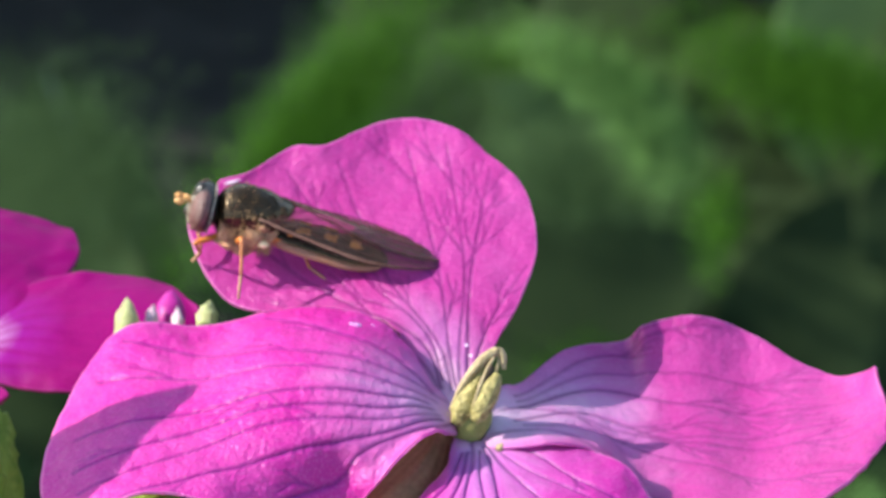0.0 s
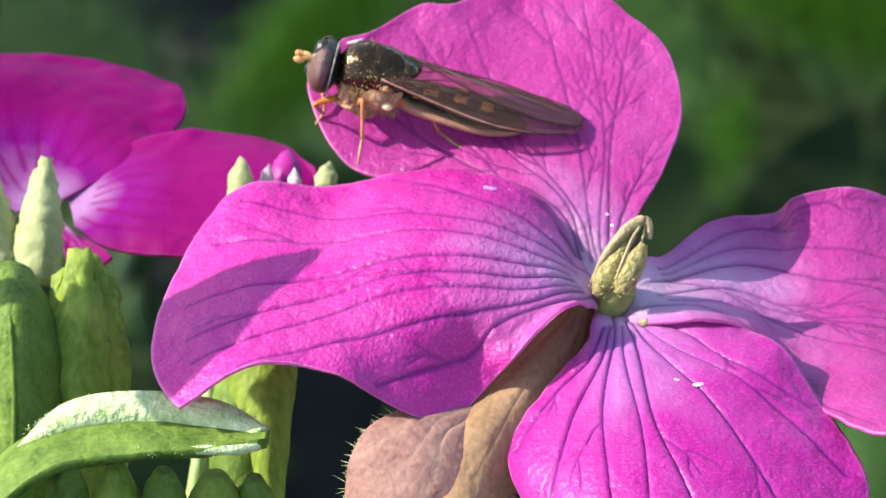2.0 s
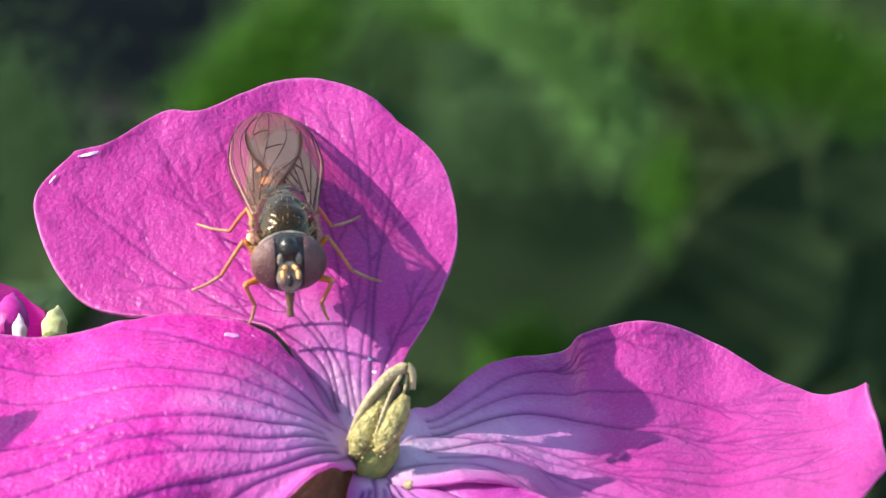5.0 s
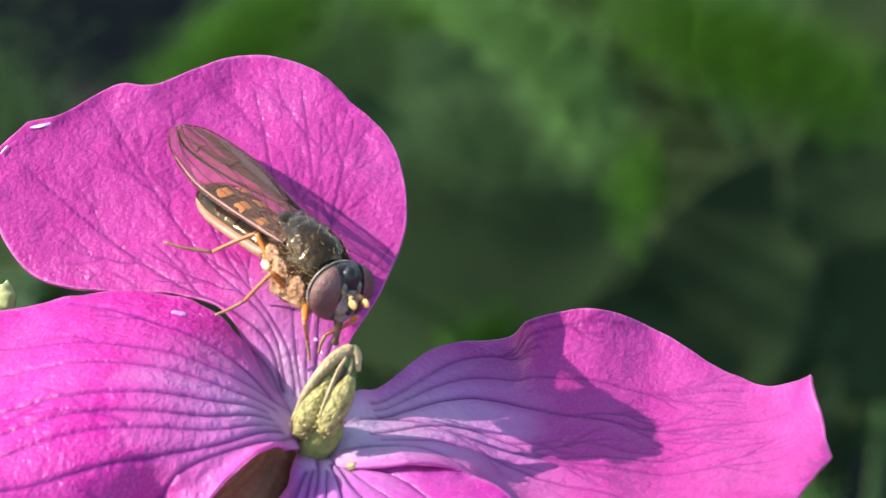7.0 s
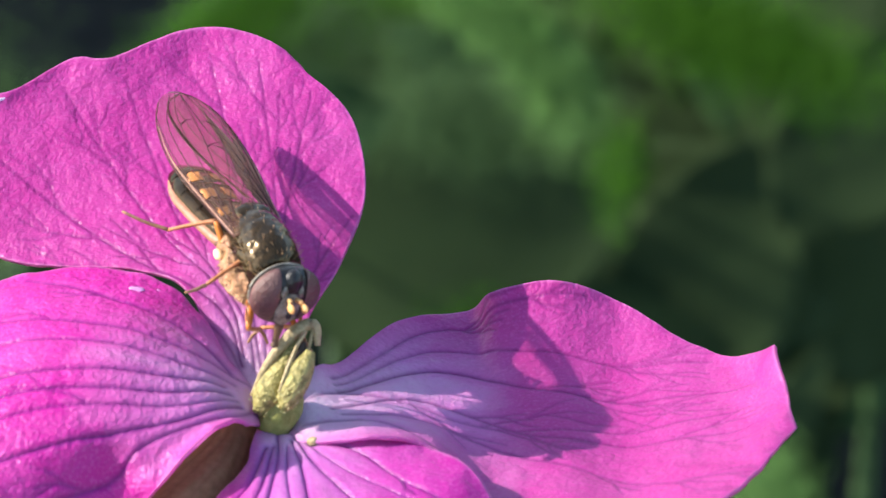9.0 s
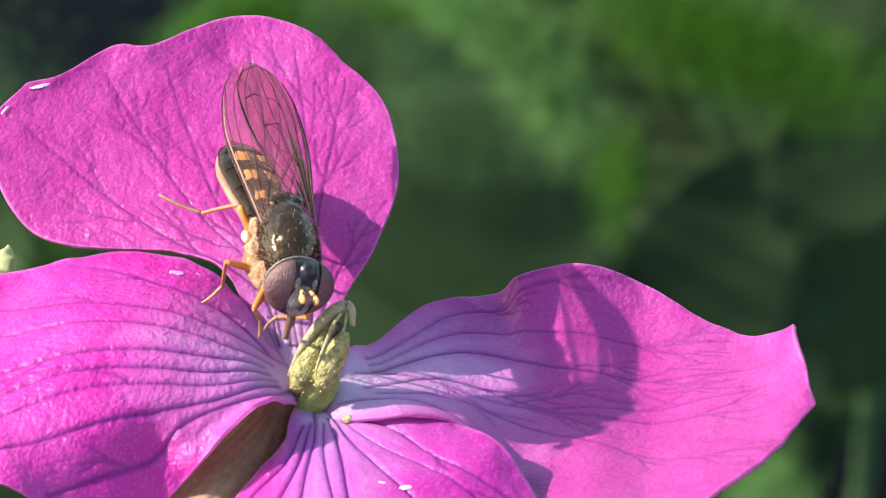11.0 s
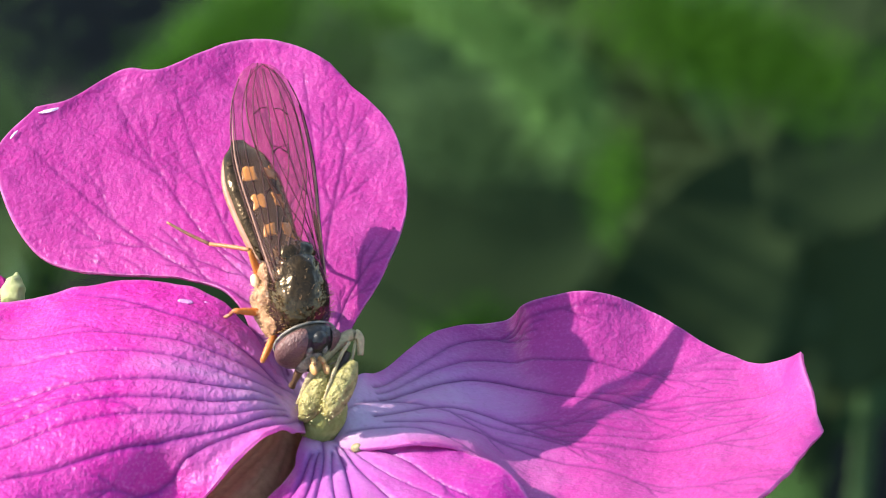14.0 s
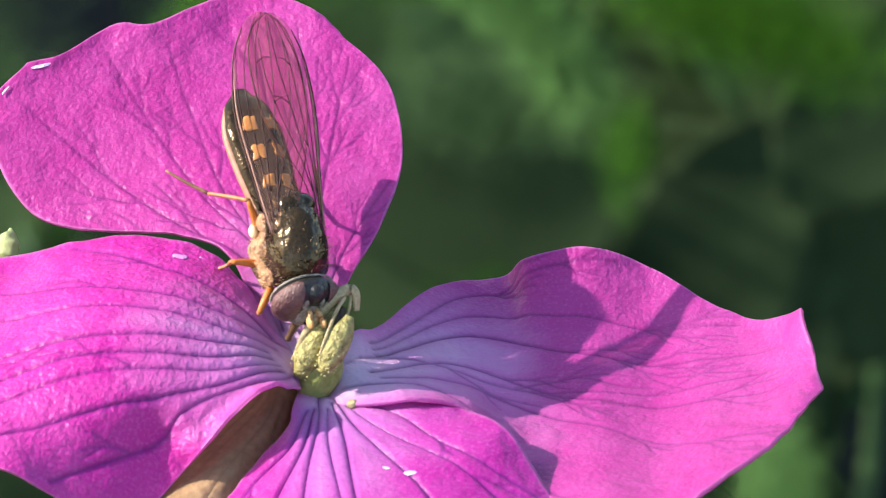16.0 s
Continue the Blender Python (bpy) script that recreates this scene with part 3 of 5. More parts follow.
tube("slit", [(-0.82, 0.74, 1.06), (-0.49, 1.03, 1.73), (-0.23, 1.47, 2.09)], (0.06, 0.17, 0.10), SLIT, flower, "dark brown slit between the anthers")
stigma = tube("stigma", [(-1.59, 0.82, 0.83), (-1.17, 1.13, 1.61), (-0.57, 1.56, 2.23), (-0.1, 1.82, 2.42), (0.11, 1.75, 2.33), (0.13, 1.49, 1.96)], (0.05, 0.12, 0.17, 0.16, 0.12, 0.08), STIGMA, flower, "pale brown hooked stigma", 12, 40)
tube("filament", [(-0.86, 0.35, 1.28), (-0.7, 0.57, 1.68), (-0.4, 1.16, 2.18), (-0.17, 1.54, 2.37)], (0.03, 0.05, 0.05, 0.05), STIGMA, flower, "pale dry filament", 8, 24)
tube("filament", [(-0.22, 0.99, 1.77), (-0.06, 1.45, 2.07), (-0.01, 1.74, 2.31)], (0.03, 0.045, 0.04), STIGMA, flower, "pale dry filament", 8, 20)
ellipsoid("nectary", (0.02, -0.17, 0.08), (0.16, 0.15, 0.13), STIGMA, flower, "small pale bead", lump=0.03)

def pollen(ends, count, seed):
    """Loose grains on the anthers."""
    rng, verts, faces = np.random.default_rng(seed), [], []
    for p0, p1, r in ends:
        p0, p1 = np.array(p0), np.array(p1)
        for k in range(count):
            f, d = rng.uniform(0.1, 0.95), rng.normal(size=3)
            d = d / np.linalg.norm(d)
            c = p0 + (p1 - p0) * f + d * r * math.sin(math.pi * min(1, f + 0.15)) ** 0.6
            g = rng.uniform(0.015, 0.04)
            n = len(verts)
            verts += [c + g * np.array(q) for q in ((1, 0, 0), (-1, 0, 0), (0, 1, 0), (0, -1, 0), (0, 0, 1), (0, 0, -1))]
            faces += [tuple(n + i for i in q) for q in ((0, 2, 4), (2, 1, 4), (1, 3, 4), (3, 0, 4), (2, 0, 5), (1, 2, 5), (3, 1, 5), (0, 3, 5))]
    return tagged(mesh_object("pollen", verts, faces, GRAIN, flower, "loose cream pollen grains"), kind="stuff")


pollen((((-1.45, 0.47, 0.5), (-0.33, 1.81, 2.06), 0.42), ((-0.78, 0.21, 0.82), (-0.03, 1.09, 2.07), 0.35)), 260, 8)

# ---- the neighbouring flower ----
neighbour = thing("flower", FLOWER, "magenta flower standing behind, with pale green sepals", "flower", "magenta flowers")
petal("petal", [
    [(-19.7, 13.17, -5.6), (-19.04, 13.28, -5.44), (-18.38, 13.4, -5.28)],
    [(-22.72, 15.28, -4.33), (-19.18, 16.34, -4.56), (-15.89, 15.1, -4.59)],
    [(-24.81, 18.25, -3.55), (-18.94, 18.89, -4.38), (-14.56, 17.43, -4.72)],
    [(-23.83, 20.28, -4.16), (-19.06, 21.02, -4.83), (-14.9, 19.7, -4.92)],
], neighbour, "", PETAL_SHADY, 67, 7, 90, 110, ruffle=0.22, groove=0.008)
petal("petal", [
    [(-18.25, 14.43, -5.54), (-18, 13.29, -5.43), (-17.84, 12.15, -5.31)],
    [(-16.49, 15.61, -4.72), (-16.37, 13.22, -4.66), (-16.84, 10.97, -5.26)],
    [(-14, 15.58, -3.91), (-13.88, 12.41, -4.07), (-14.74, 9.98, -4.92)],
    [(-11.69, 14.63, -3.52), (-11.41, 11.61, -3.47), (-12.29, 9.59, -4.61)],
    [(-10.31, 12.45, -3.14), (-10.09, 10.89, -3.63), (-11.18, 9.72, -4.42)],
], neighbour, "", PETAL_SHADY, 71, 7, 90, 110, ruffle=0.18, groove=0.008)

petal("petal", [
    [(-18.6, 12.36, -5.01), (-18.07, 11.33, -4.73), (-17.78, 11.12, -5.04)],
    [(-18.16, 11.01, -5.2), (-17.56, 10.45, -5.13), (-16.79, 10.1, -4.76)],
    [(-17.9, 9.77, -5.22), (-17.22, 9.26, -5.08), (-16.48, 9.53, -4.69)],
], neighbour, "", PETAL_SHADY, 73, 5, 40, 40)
spindle("sepal", (-20.1, 7.0, -4.1), (-20.2, 9.3, -1.5), 0.95, SEPAL_GREEN, neighbour, "pale green sepal", (1.0, 1.0, 0.85, 0.6, 0.28), 0.16)
spindle("sepal", (-18.75, 6.9, -3.8), (-18.45, 9.6, -0.95), 0.78, SEPAL_GREEN, neighbour, "pale green sepal", (1.0, 1.0, 0.85, 0.6, 0.25), 0.16)

# ---- buds tucked behind the arched petal ----
def bud(base, tip, radius, material, label):
    ob = thing("flower_bud", FLOWER, label, "flower bud", "small buds")
    body = spindle("calyx", base, tip, radius, material, ob, "", (0.8, 1.0, 0.95, 0.62, 0.12), 0.07)
    stalk = [np.asarray(base), np.asarray(base) * 0.7 + np.asarray(STALK) * 0.3, np.asarray(STALK)]
    tube("pedicel", stalk, (0.22, 0.22, 0.3), STEM, ob, "thin green stalk")
    return ob


STALK = (-14.4, 0.53, -13.19)
bud((-12.45, 9.4, -2.27), (-12.44, 10.54, -1.51), 0.42, SEPAL_GREEN, "closed pale green flower bud")
bud((-9.83, 9.57, -2.02), (-9.7, 10.49, -1.58), 0.36, SEPAL_GREEN, "closed pale green flower bud")
bud((-11.69, 9.97, -2.32), (-11.6, 10.83, -1.97), 0.22, BUD_WHITE, "whitish flower bud about to open")
bud((-10.76, 9.92, -2.39), (-10.82, 10.79, -2.03), 0.20, BUD_WHITE, "whitish flower bud about to open")
bud((-11.11, 10.79, -2.89), (-11, 11.95, -2.11), 0.5, BUD_MAGENTA, "magenta flower bud about to open")

# ---- green calyces, bracts and stalks under the flowers ----
closed = thing("flower_calyx", FLOWER, "closed pale green calyx with ribbed sepals", "flower calyx")
for k, (dx, w, h) in enumerate(((-0.55, 0.80, 0.0), (0.0, 0.95, 0.75), (0.75, 0.85, -0.3), (0.3, 0.9, 0.2))):
    foot, top = np.array((-16.81, -0.96, -6.6)), np.array((-17.1, 3.43, -0.68))
    spindle("sepal", foot + np.array((0.55 * dx, 0.3 * (k == 3) + 0.1 * k, 0)), top + np.array((dx, 0.3 * (k == 3) + 0.1 * k, h - 0.2)), w, CALYX_GREEN, closed, "pale green ribbed sepal", (0.85, 0.95, 1.0, 1.0, 0.75, 0.3), 0.22, sides=24)
bract = thing("bract", FLOWER, "dark green rounded bract beside the calyx", "bract")
petal("blade", [
    [(-20.07, -0.98, -6.64), (-18.6, -2.17, -5.71), (-17.49, -0.96, -6.61)],
    [(-20.45, 0.78, -4.11), (-18.78, -0.81, -2.9), (-17.45, 0.81, -4.08)],
    [(-20.51, 2.52, -1.98), (-19, 0.91, -0.8), (-17.83, 2.28, -1.98)],
    [(-20.21, 3.65, -0.89), (-19.32, 3.3, -0.52), (-18.66, 3.56, -1.01)],
], bract, "", LEAF_NEAR, 83, 5, 50, 70, groove=0.04, thickness=0.3)
tube("midrib", [(-18.92, -2.46, -5.6), (-18.85, -0.93, -2.82), (-19.02, 0.65, -0.82), (-19.34, 3.09, -0.47)], (0.10, 0.09, 0.07, 0.04), LEAF_NEAR, bract, "raised midrib")
downy = thing("bract", FLOWER, "arched green bract with a pale downy rim", "bract")
petal("blade", [
    [(-20.05, -4.97, -3.61), (-19.64, -5.57, -2.72), (-19.23, -6.65, -2.52)],
    [(-18.1, -3.3, -2.1), (-17.83, -4.79, -1.61), (-17.42, -5.97, -1.55)],
    [(-15.42, -2.82, -1.41), (-15.17, -4.43, -1.1), (-14.94, -5.62, -1.06)],
    [(-12.73, -2.92, -1.55), (-12.83, -4.46, -1.14), (-13.12, -5.55, -0.95)],
    [(-11.1, -3.64, -1.72), (-11.08, -4.54, -1.25), (-11.14, -5.06, -1.12)],
], downy, "", LEAF_NEAR, 89, 4, 60, 90, groove=0.02, thickness=0.35)
tube("rim", [(-18.38, -4.2, -2.16), (-16.89, -3.58, -1.28), (-14.88, -3.43, -1.07), (-12.7, -3.71, -1.11), (-11.25, -4.5, -1.2)], (0.3, 0.55, 0.62, 0.58, 0.36), DOWN, downy, "pale downy rim", 14, 60)
tube("rim", [(-15.03, -5.51, -1.08), (-13.45, -5.44, -0.98), (-11.96, -5.34, -1), (-11.15, -4.92, -1.1)], (0.08, 0.14, 0.16, 0.12), DOWN, downy, "pale downy rim", 10, 40)
def fuzz(points, radius, count, seed, owner):
    """A felt of short pale hairs round a rim."""
    rng, verts, faces = np.random.default_rng(seed), [], []
    along = catmull(np.array(points, float), rng.uniform(0.02, 0.98, count))
    for c in along:
        d = rng.normal(size=3) + np.array((0, -0.5, 0.5))
        d /= np.linalg.norm(d)
        root = c + d * radius * 0.9
        tip = root + (d + rng.uniform(-0.6, 0.6, 3)) * rng.uniform(0.04, 0.12)
        tv, tf = tube_mesh([root, 0.5 * (root + tip), tip], (0.014, 0.010, 0.004), 3, 3)
        faces += [tuple(i + len(verts) for i in f) for f in tf]
        verts += tv
    return tagged(mesh_object("down", verts, faces, DOWN, owner, "felt of pale hairs"), kind="stuff")


fuzz([(-18.05, -4.05, -1.95), (-16.89, -3.58, -1.28), (-14.88, -3.43, -1.07), (-12.7, -3.71, -1.11), (-11.42, -4.41, -1.24)], 0.56, 1900, 12, downy)
fuzz([(-15.03, -5.51, -1.08), (-13.45, -5.44, -0.98), (-11.96, -5.34, -1), (-11.15, -4.92, -1.1)], 0.15, 160, 13, downy)
flare = thing("flower_calyx", FLOWER, "green calyx flaring beneath the arched petal", "flower calyx")
petal("sepal", [
    [(-11.29, -1.71, -5.92), (-11.11, -2.02, -5.68), (-10.92, -1.7, -5.92)],
    [(-11.84, -0.34, -3.97), (-11.31, -0.82, -3.61), (-10.81, -0.33, -3.96)],
    [(-12.64, 0.89, -2.56), (-11.51, 0.51, -2.06), (-10.47, 0.91, -2.54)],
], flare, "pale green sepal", CALYX_GREEN, 97, 4, 40, 50, groove=0.03, thickness=0.4)
spindle("sepal", (-12, -1.23, -6.3), (-12.15, 1.48, -2.77), 1.0, LEAF_NEAR, flare, "dark green sepal", (0.9, 1.0, 1.0, 0.9, 0.6), 0.06)
stems = thing("plant_stalk", FLOWER, "upright green plant stalk with side branches", "plant stalk")
tube("stem", [(-13.78, -0.43, -9.33), (-13.95, -1.53, -12.65), (-12, 4, -14), (-12, 6, -28), (-12, 8, -60), (-12, 10, -120), (-11, 12, -240), (-10, 14, -420), (-10, 14, -605)], (1.2, 1.4, 1.6, 1.7, 1.9, 2.1, 2.4, 2.7, 3.0), STEM, stems, "main green stem", 14, 60)
for top, r in (((-6.16, -2.35, -5.98), 1.1), ((-16.83, -0.66, -7.04), 1.0), ((-19.98, 9.74, -6.15), 0.8), ((-18.87, -1.02, -6.69), 0.7), ((-11.3, -1.39, -6.17), 0.9), ((-19.51, -5.27, -3.16), 0.5)):
    foot = np.array((-14.02, -2.03, -13.36))
    tube("side_stalk", [top, 0.5 * (np.array(top) + foot) + np.array((0, 0, -1.5)), foot], (r, r * 0.85, r * 0.8), STEM, stems, "green side stalk", 12, 24)
for k, (x0, r) in enumerate((((-17.06, -4.59, -3.94), 0.7), ((-15.65, -4.34, -4.11), 0.8), ((-14.21, -4.49, -3.97), 0.75), ((-12.71, -4.16, -4.19), 0.9), ((-11.54, -3.99, -4.3), 0.7))):
    young = thing("flower_bud", FLOWER, "young ribbed green flower bud", "flower bud", "young buds")
    top = np.array(x0) + np.array((0.0, 0.2, 1.7 - 0.15 * k))
    spindle("calyx", np.array(x0) - np.array((0, 0, 1.5)), top, r, CALYX_GREEN if k % 2 else LEAF_NEAR, young, "", (0.8, 1.0, 1.0, 0.8, 0.35), 0.06)
    tube("pedicel", [np.array(x0) - np.array((0, 0, 1.4)), 0.5 * (np.array(x0) + np.array(STALK)) - np.array((0, 0, 1.0)), STALK], (0.35, 0.3, 0.3), STEM, young, "thin green stalk")

# an added petal on a stalk, out of view, shaped to shade the arched petal
shade_flower = thing("flower", FLOWER, "unseen magenta petal on a stalk, added to shade the arched petal", "flower", "magenta flowers")
petal("petal", [
    [(-28.54, 0.25, 8.95), (-28.41, -1.21, 8.91), (-27.98, -3.99, 8.61)],
    [(-26.2, 0.75, 9.28), (-26.11, -0.93, 8.96), (-26.34, -3.86, 8.79)],
    [(-23.86, 1.2, 9.8), (-24.12, 0.35, 9.74), (-24.75, -2.55, 9.61)],
    [(-22.07, 1.65, 9.93), (-21.92, 1.49, 9.98), (-22.38, 0.62, 9.95)],
], shade_flower, "", PETAL, 101, 6, 60, 80)
tube("pedicel", [(-29.8, 2.72, 10.0), (-28.75, 0.43, 0.62), (-14.02, -2.03, -13.36)], (0.5, 0.6, 0.7), STEM, shade_flower, "green stalk")

# ---- the hoverfly ----
fly = thing("hoverfly", (0, 0, 0), "small bronze-black hoverfly with orange legs and folded smoky wings", "hoverfly")


LEGS, WINGS, BODY = [], [], []


def build_fly():
    loft("thorax", [(-1.25, 0.30, 0.3, 0.30), (-1.0, 0.66, 0.72, 0.18), (-0.45, 0.82, 1.00, 0.06), (0.25, 0.85, 1.03, 0.02), (0.75, 0.72, 0.86, 0.0), (1.05, 0.35, 0.40, -0.02)], THORAX, fly, "bronze-black glossy thorax", lump=0.05, steps=40)
    ellipsoid("scutellum", (-1.12, 0, 0.62), (0.38, 0.56, 0.26), THORAX, fly, "", lump=0.03)
    rng = np.random.default_rng(3)
    hv, hf = [], []
    for k in range(420):
        t, x = rng.uniform(-0.2, math.pi + 0.2), rng.uniform(-1.35, 0.98)
        if abs(t - math.pi / 2) < 1.05 and (k % 16 or x < 0.4):
            continue
        w = 0.84 * math.sqrt(max(0.1, 1 - (x / 1.3) ** 2))
        root = np.array((x, w * math.cos(t), 0.05 + 1.01 * w / 0.84 * math.sin(t)))
        out = root * np.array((0.2, 1, 1))
        out = out / np.linalg.norm(out) + rng.uniform(-0.4, 0.4, 3) + np.array((-0.3, 0, 0))
        v, f = tube_mesh([root, root + 0.08 * out, root + 0.16 * out], (0.011, 0.008, 0.003), 3, 3)
        hf += [tuple(i + len(hv) for i in q) for q in f]
        hv += v
    for k in range(1100):
        s = 1 if k % 2 else -1
        x, a = rng.uniform(-1.0, 0.8), rng.uniform(-0.95, -0.10)
        root = np.array((x, s * (0.80 - 0.25 * abs(x) ** 2) * math.cos(a), 0.05 + 1.05 * math.sin(a)))
        out = np.array((rng.uniform(-0.8, 0.3), s * 1.0, math.sin(a) - 0.2)) + rng.uniform(-0.5, 0.5, 3)
        v, f = tube_mesh([root, root + 0.10 * out, root + 0.19 * out], (0.013, 0.010, 0.003), 3, 3)
        hf += [tuple(i + len(hv) for i in q) for q in f]
        hv += v
    for k in range(110):
        x = rng.uniform(-1.5, 0.95) if k % 2 else rng.uniform(-1.55, -0.95)
        t = rng.uniform(0.25, math.pi - 0.25)
        w = 0.84 * math.sqrt(max(0.12, 1 - (x / 1.45) ** 2))
        root = np.array((x, w * math.cos(t), 0.06 + 1.0 * w / 0.84 * math.sin(t)))
        out = root * np.array((0.2, 1, 1))
        out = out / np.linalg.norm(out) + rng.uniform(-0.5, 0.5, 3) + np.array((-0.5, 0, 0))
        v, f = tube_mesh([root, root + 0.05 * out, root + 0.11 * out], (0.008, 0.006, 0.003), 3, 3)
        hf += [tuple(i + len(hv) for i in q) for q in f]
        hv += v
    tagged(mesh_object("hair", hv, hf, HAIR, fly, "fine golden hair"), kind="stuff")
    for s in (1, -1):
        for c, r in (((0.40, 0.70, -0.36), (0.40, 0.15, 0.42)), ((-0.25, 0.74, -0.34), (0.46, 0.22, 0.46)), ((-0.78, 0.60, -0.25), (0.34, 0.22, 0.40)), ((0.1, 0.58, -0.84), (0.66, 0.26, 0.26))):
            ellipsoid("pleuron", (c[0], c[1] * s, c[2]), r, DUST, fly, "golden-dusted side plate", lump=0.16, n=28)
        ellipsoid("calypter", (-0.60, 0.82 * s, 0.10), (0.22, 0.10, 0.13), DUST, fly, "golden wing base", lump=0.05)
        ellipsoid("haltere", (-0.72, 0.88 * s, -0.42), (0.19, 0.12, 0.13), PALE, fly, "cream haltere knob")
    abdomen = loft("abdomen", [(-0.8, 0.4, 0.36, -0.34), (-1.4, 0.66, 0.30, -0.46), (-2.6, 0.83, 0.28, -0.50), (-3.7, 0.86, 0.26, -0.52), (-4.5, 0.60, 0.24, -0.46), (-4.9, 0.18, 0.15, -0.48)], BELLY, fly, "pinkish-cream belly")
    BODY.append(abdomen)
    cuts = (-0.95, -1.6, -2.5, -3.35, -4.15, -4.95)
    width = lambda x: np.interp(-x, (0.8, 1.4, 2.6, 3.7, 4.5, 4.95), (0.45, 0.70, 0.84, 0.87, 0.66, 0.2))
    mid = lambda x: np.interp(-x, (0.8, 1.4, 2.6, 4.9), (-0.22, -0.28, -0.32, -0.38))
    for i in range(5):
        a, b = cuts[i], cuts[i + 1] - 0.06
        st = [(x, width(x), 0.48 * width(x) / 0.84 + 0.03 - 0.015 * k, mid(x)) for k, x in enumerate(np.linspace(a, b, 5))]
        loft("tergite", st, TERGITE, abdomen, "bronze-black abdominal plate", sides=28, steps=18, top_only=True)
        if 1 <= i <= 3:
            for s in (1, -1):
                verts = []
                for x in np.linspace(a - 0.16, a - 0.56, 7):
                    for q in np.linspace(0.16, 0.56, 7):
                        c = 1 if s > 0 else -1
                        edge = 0.13 * noise.noise(Vector((x * 6, q * 6, i + 5 * s)))
                        y = (q + edge) * width(x) * c
                        z = mid(x) + (0.48 * width(x) / 0.84 + 0.03) * math.sqrt(max(0.05, 1 - (y / width(x)) ** 2)) + 0.012
                        verts.append((x + edge, y, z))
                so = mesh_object("spot", verts, grid_faces(7, 7), SPOT, abdomen, "dull orange spot").modifiers.new("thickness", "SOLIDIFY")
                so.thickness = 0.01 * MM
    head = ellipsoid("head", (1.40, 0, -0.06), (0.46, 0.97, 0.84), BLACK, fly, "glossy black head", n=36)
    BODY.append(head)
    ring = [(1.16, 0.90 * math.cos(a), -0.06 + 0.78 * math.sin(a)) for a in np.linspace(0, 2 * math.pi, 19)]
    tube("occiput", ring, [0.034] * 19, OCCIPUT, head, "silvery rim behind the eyes", 8, 60)
    ellipsoid("face", (1.66, 0, -0.22), (0.27, 0.40, 0.60), FACE, head, "black face dusted with grey", lump=0.06, n=32)
    ellipsoid("frons", (1.60, 0, 0.42), (0.27, 0.30, 0.38), BLACK, head, "black frons")
    ellipsoid("tubercle", (1.90, 0, -0.34), (0.11, 0.10, 0.18), BLACK, head, "black facial knob", n=14)
    for s in (1, -1):
        ellipsoid("dust_mark", (1.74, 0.24 * s, 0.22), (0.12, 0.11, 0.20), FACE, head, "grey dust mark", lump=0.03, n=14)
        verts, n, m = [], 40, 16
        for j in range(m):
            lat = radians(23 + 67 * j / (m - 1))
            grow = 1.0 if j == 0 else 1.025
            for k in range(n):
                a = 2 * math.pi * k / n
                verts.append((1.46 + 0.43 * grow * math.cos(lat) * math.cos(a), s * (0.985 * grow * math.sin(lat)), -0.03 + 0.83 * grow * math.cos(lat) * math.sin(a)))
        faces = [(j * n + k, j * n + (k + 1) % n, (j + 1) * n + (k + 1) % n, (j + 1) * n + k) for j in range(m - 1) for k in range(n)]
        mesh_object("eye", verts, faces, EYE, head, "maroon compound eye")
        tube("antenna", [(1.86, 0.10 * s, 0.06), (2.00, 0.14 * s, 0.10), (2.10, 0.17 * s, 0.08)], (0.06, 0.07, 0.07), ANTENNA, head, "pale yellow antenna")
        ellipsoid("antenna", (2.23, 0.20 * s, 0.02), (0.18, 0.075, 0.12), ANTENNA, head, "pale yellow antenna")
        tube("arista", [(2.18, 0.20 * s, 0.12), (2.30, 0.27 * s, 0.36), (2.34, 0.30 * s, 0.50)], (0.016, 0.011, 0.005), BLACK, head, "fine black bristle", 6)
    proboscis = tube("proboscis", [(1.56, 0, -0.50), (1.62, 0, -0.90), (1.66, 0, -1.30), (1.68, 0, -1.50)], (0.17, 0.13, 0.085, 0.11), MOUTH, head, "dark brown proboscis")
    BODY.append(proboscis)

    # wings folded flat over the back, one over the other
    for s, lift in ((1, 0.0), (-1, 0.06)):
        n, m = 44, 12
        verts = []
        for i in range(n):
            x = 6.3 * i / (n - 1)
            f = x / 6.3
            half = 0.22 + 0.80 * math.sin(math.pi * 0.5 * min(1.0, f / 0.62)) ** 1.3
            if f > 0.62:
                half = 1.02 * math.sqrt(max(0.0, 1 - ((f - 0.62) / 0.385) ** 2.5))
            mid = 0.62 - 0.50 * f**0.7
            for k in range(m):
                y = mid + half * (2 * k / (m - 1) - 1)
                z = 0.86 + lift - 0.10 * x + 0.04 * math.sin(x * 0.9) - (0.80 - 0.11 * x) * max(0, y - 0.15) ** 1.3 + 0.015 * math.sin(9 * y + x)
                verts.append((-0.35 - x, s * y, z))
        wing = mesh_object("wing", verts, grid_faces(m, n), WING, fly, "smoky transparent wing")
        so = wing.modifiers.new("thickness", "SOLIDIFY")
        so.thickness = 0.008 * MM
        WINGS.append(wing)
        grid = np.array(verts).reshape(n, m, 3)

        def on_wing(i, k):
            i, k = min(max(i, 0), n - 1.001), min(max(k, 0), m - 1.001)
            a, b = int(i), int(k)
            fa, fb = i - a, k - b
            q = (1 - fa) * ((1 - fb) * grid[a, b] + fb * grid[a, b + 1]) + fa * ((1 - fb) * grid[a + 1, b] + fb * grid[a + 1, b + 1])
            return q + np.array((0, 0, 0.012))

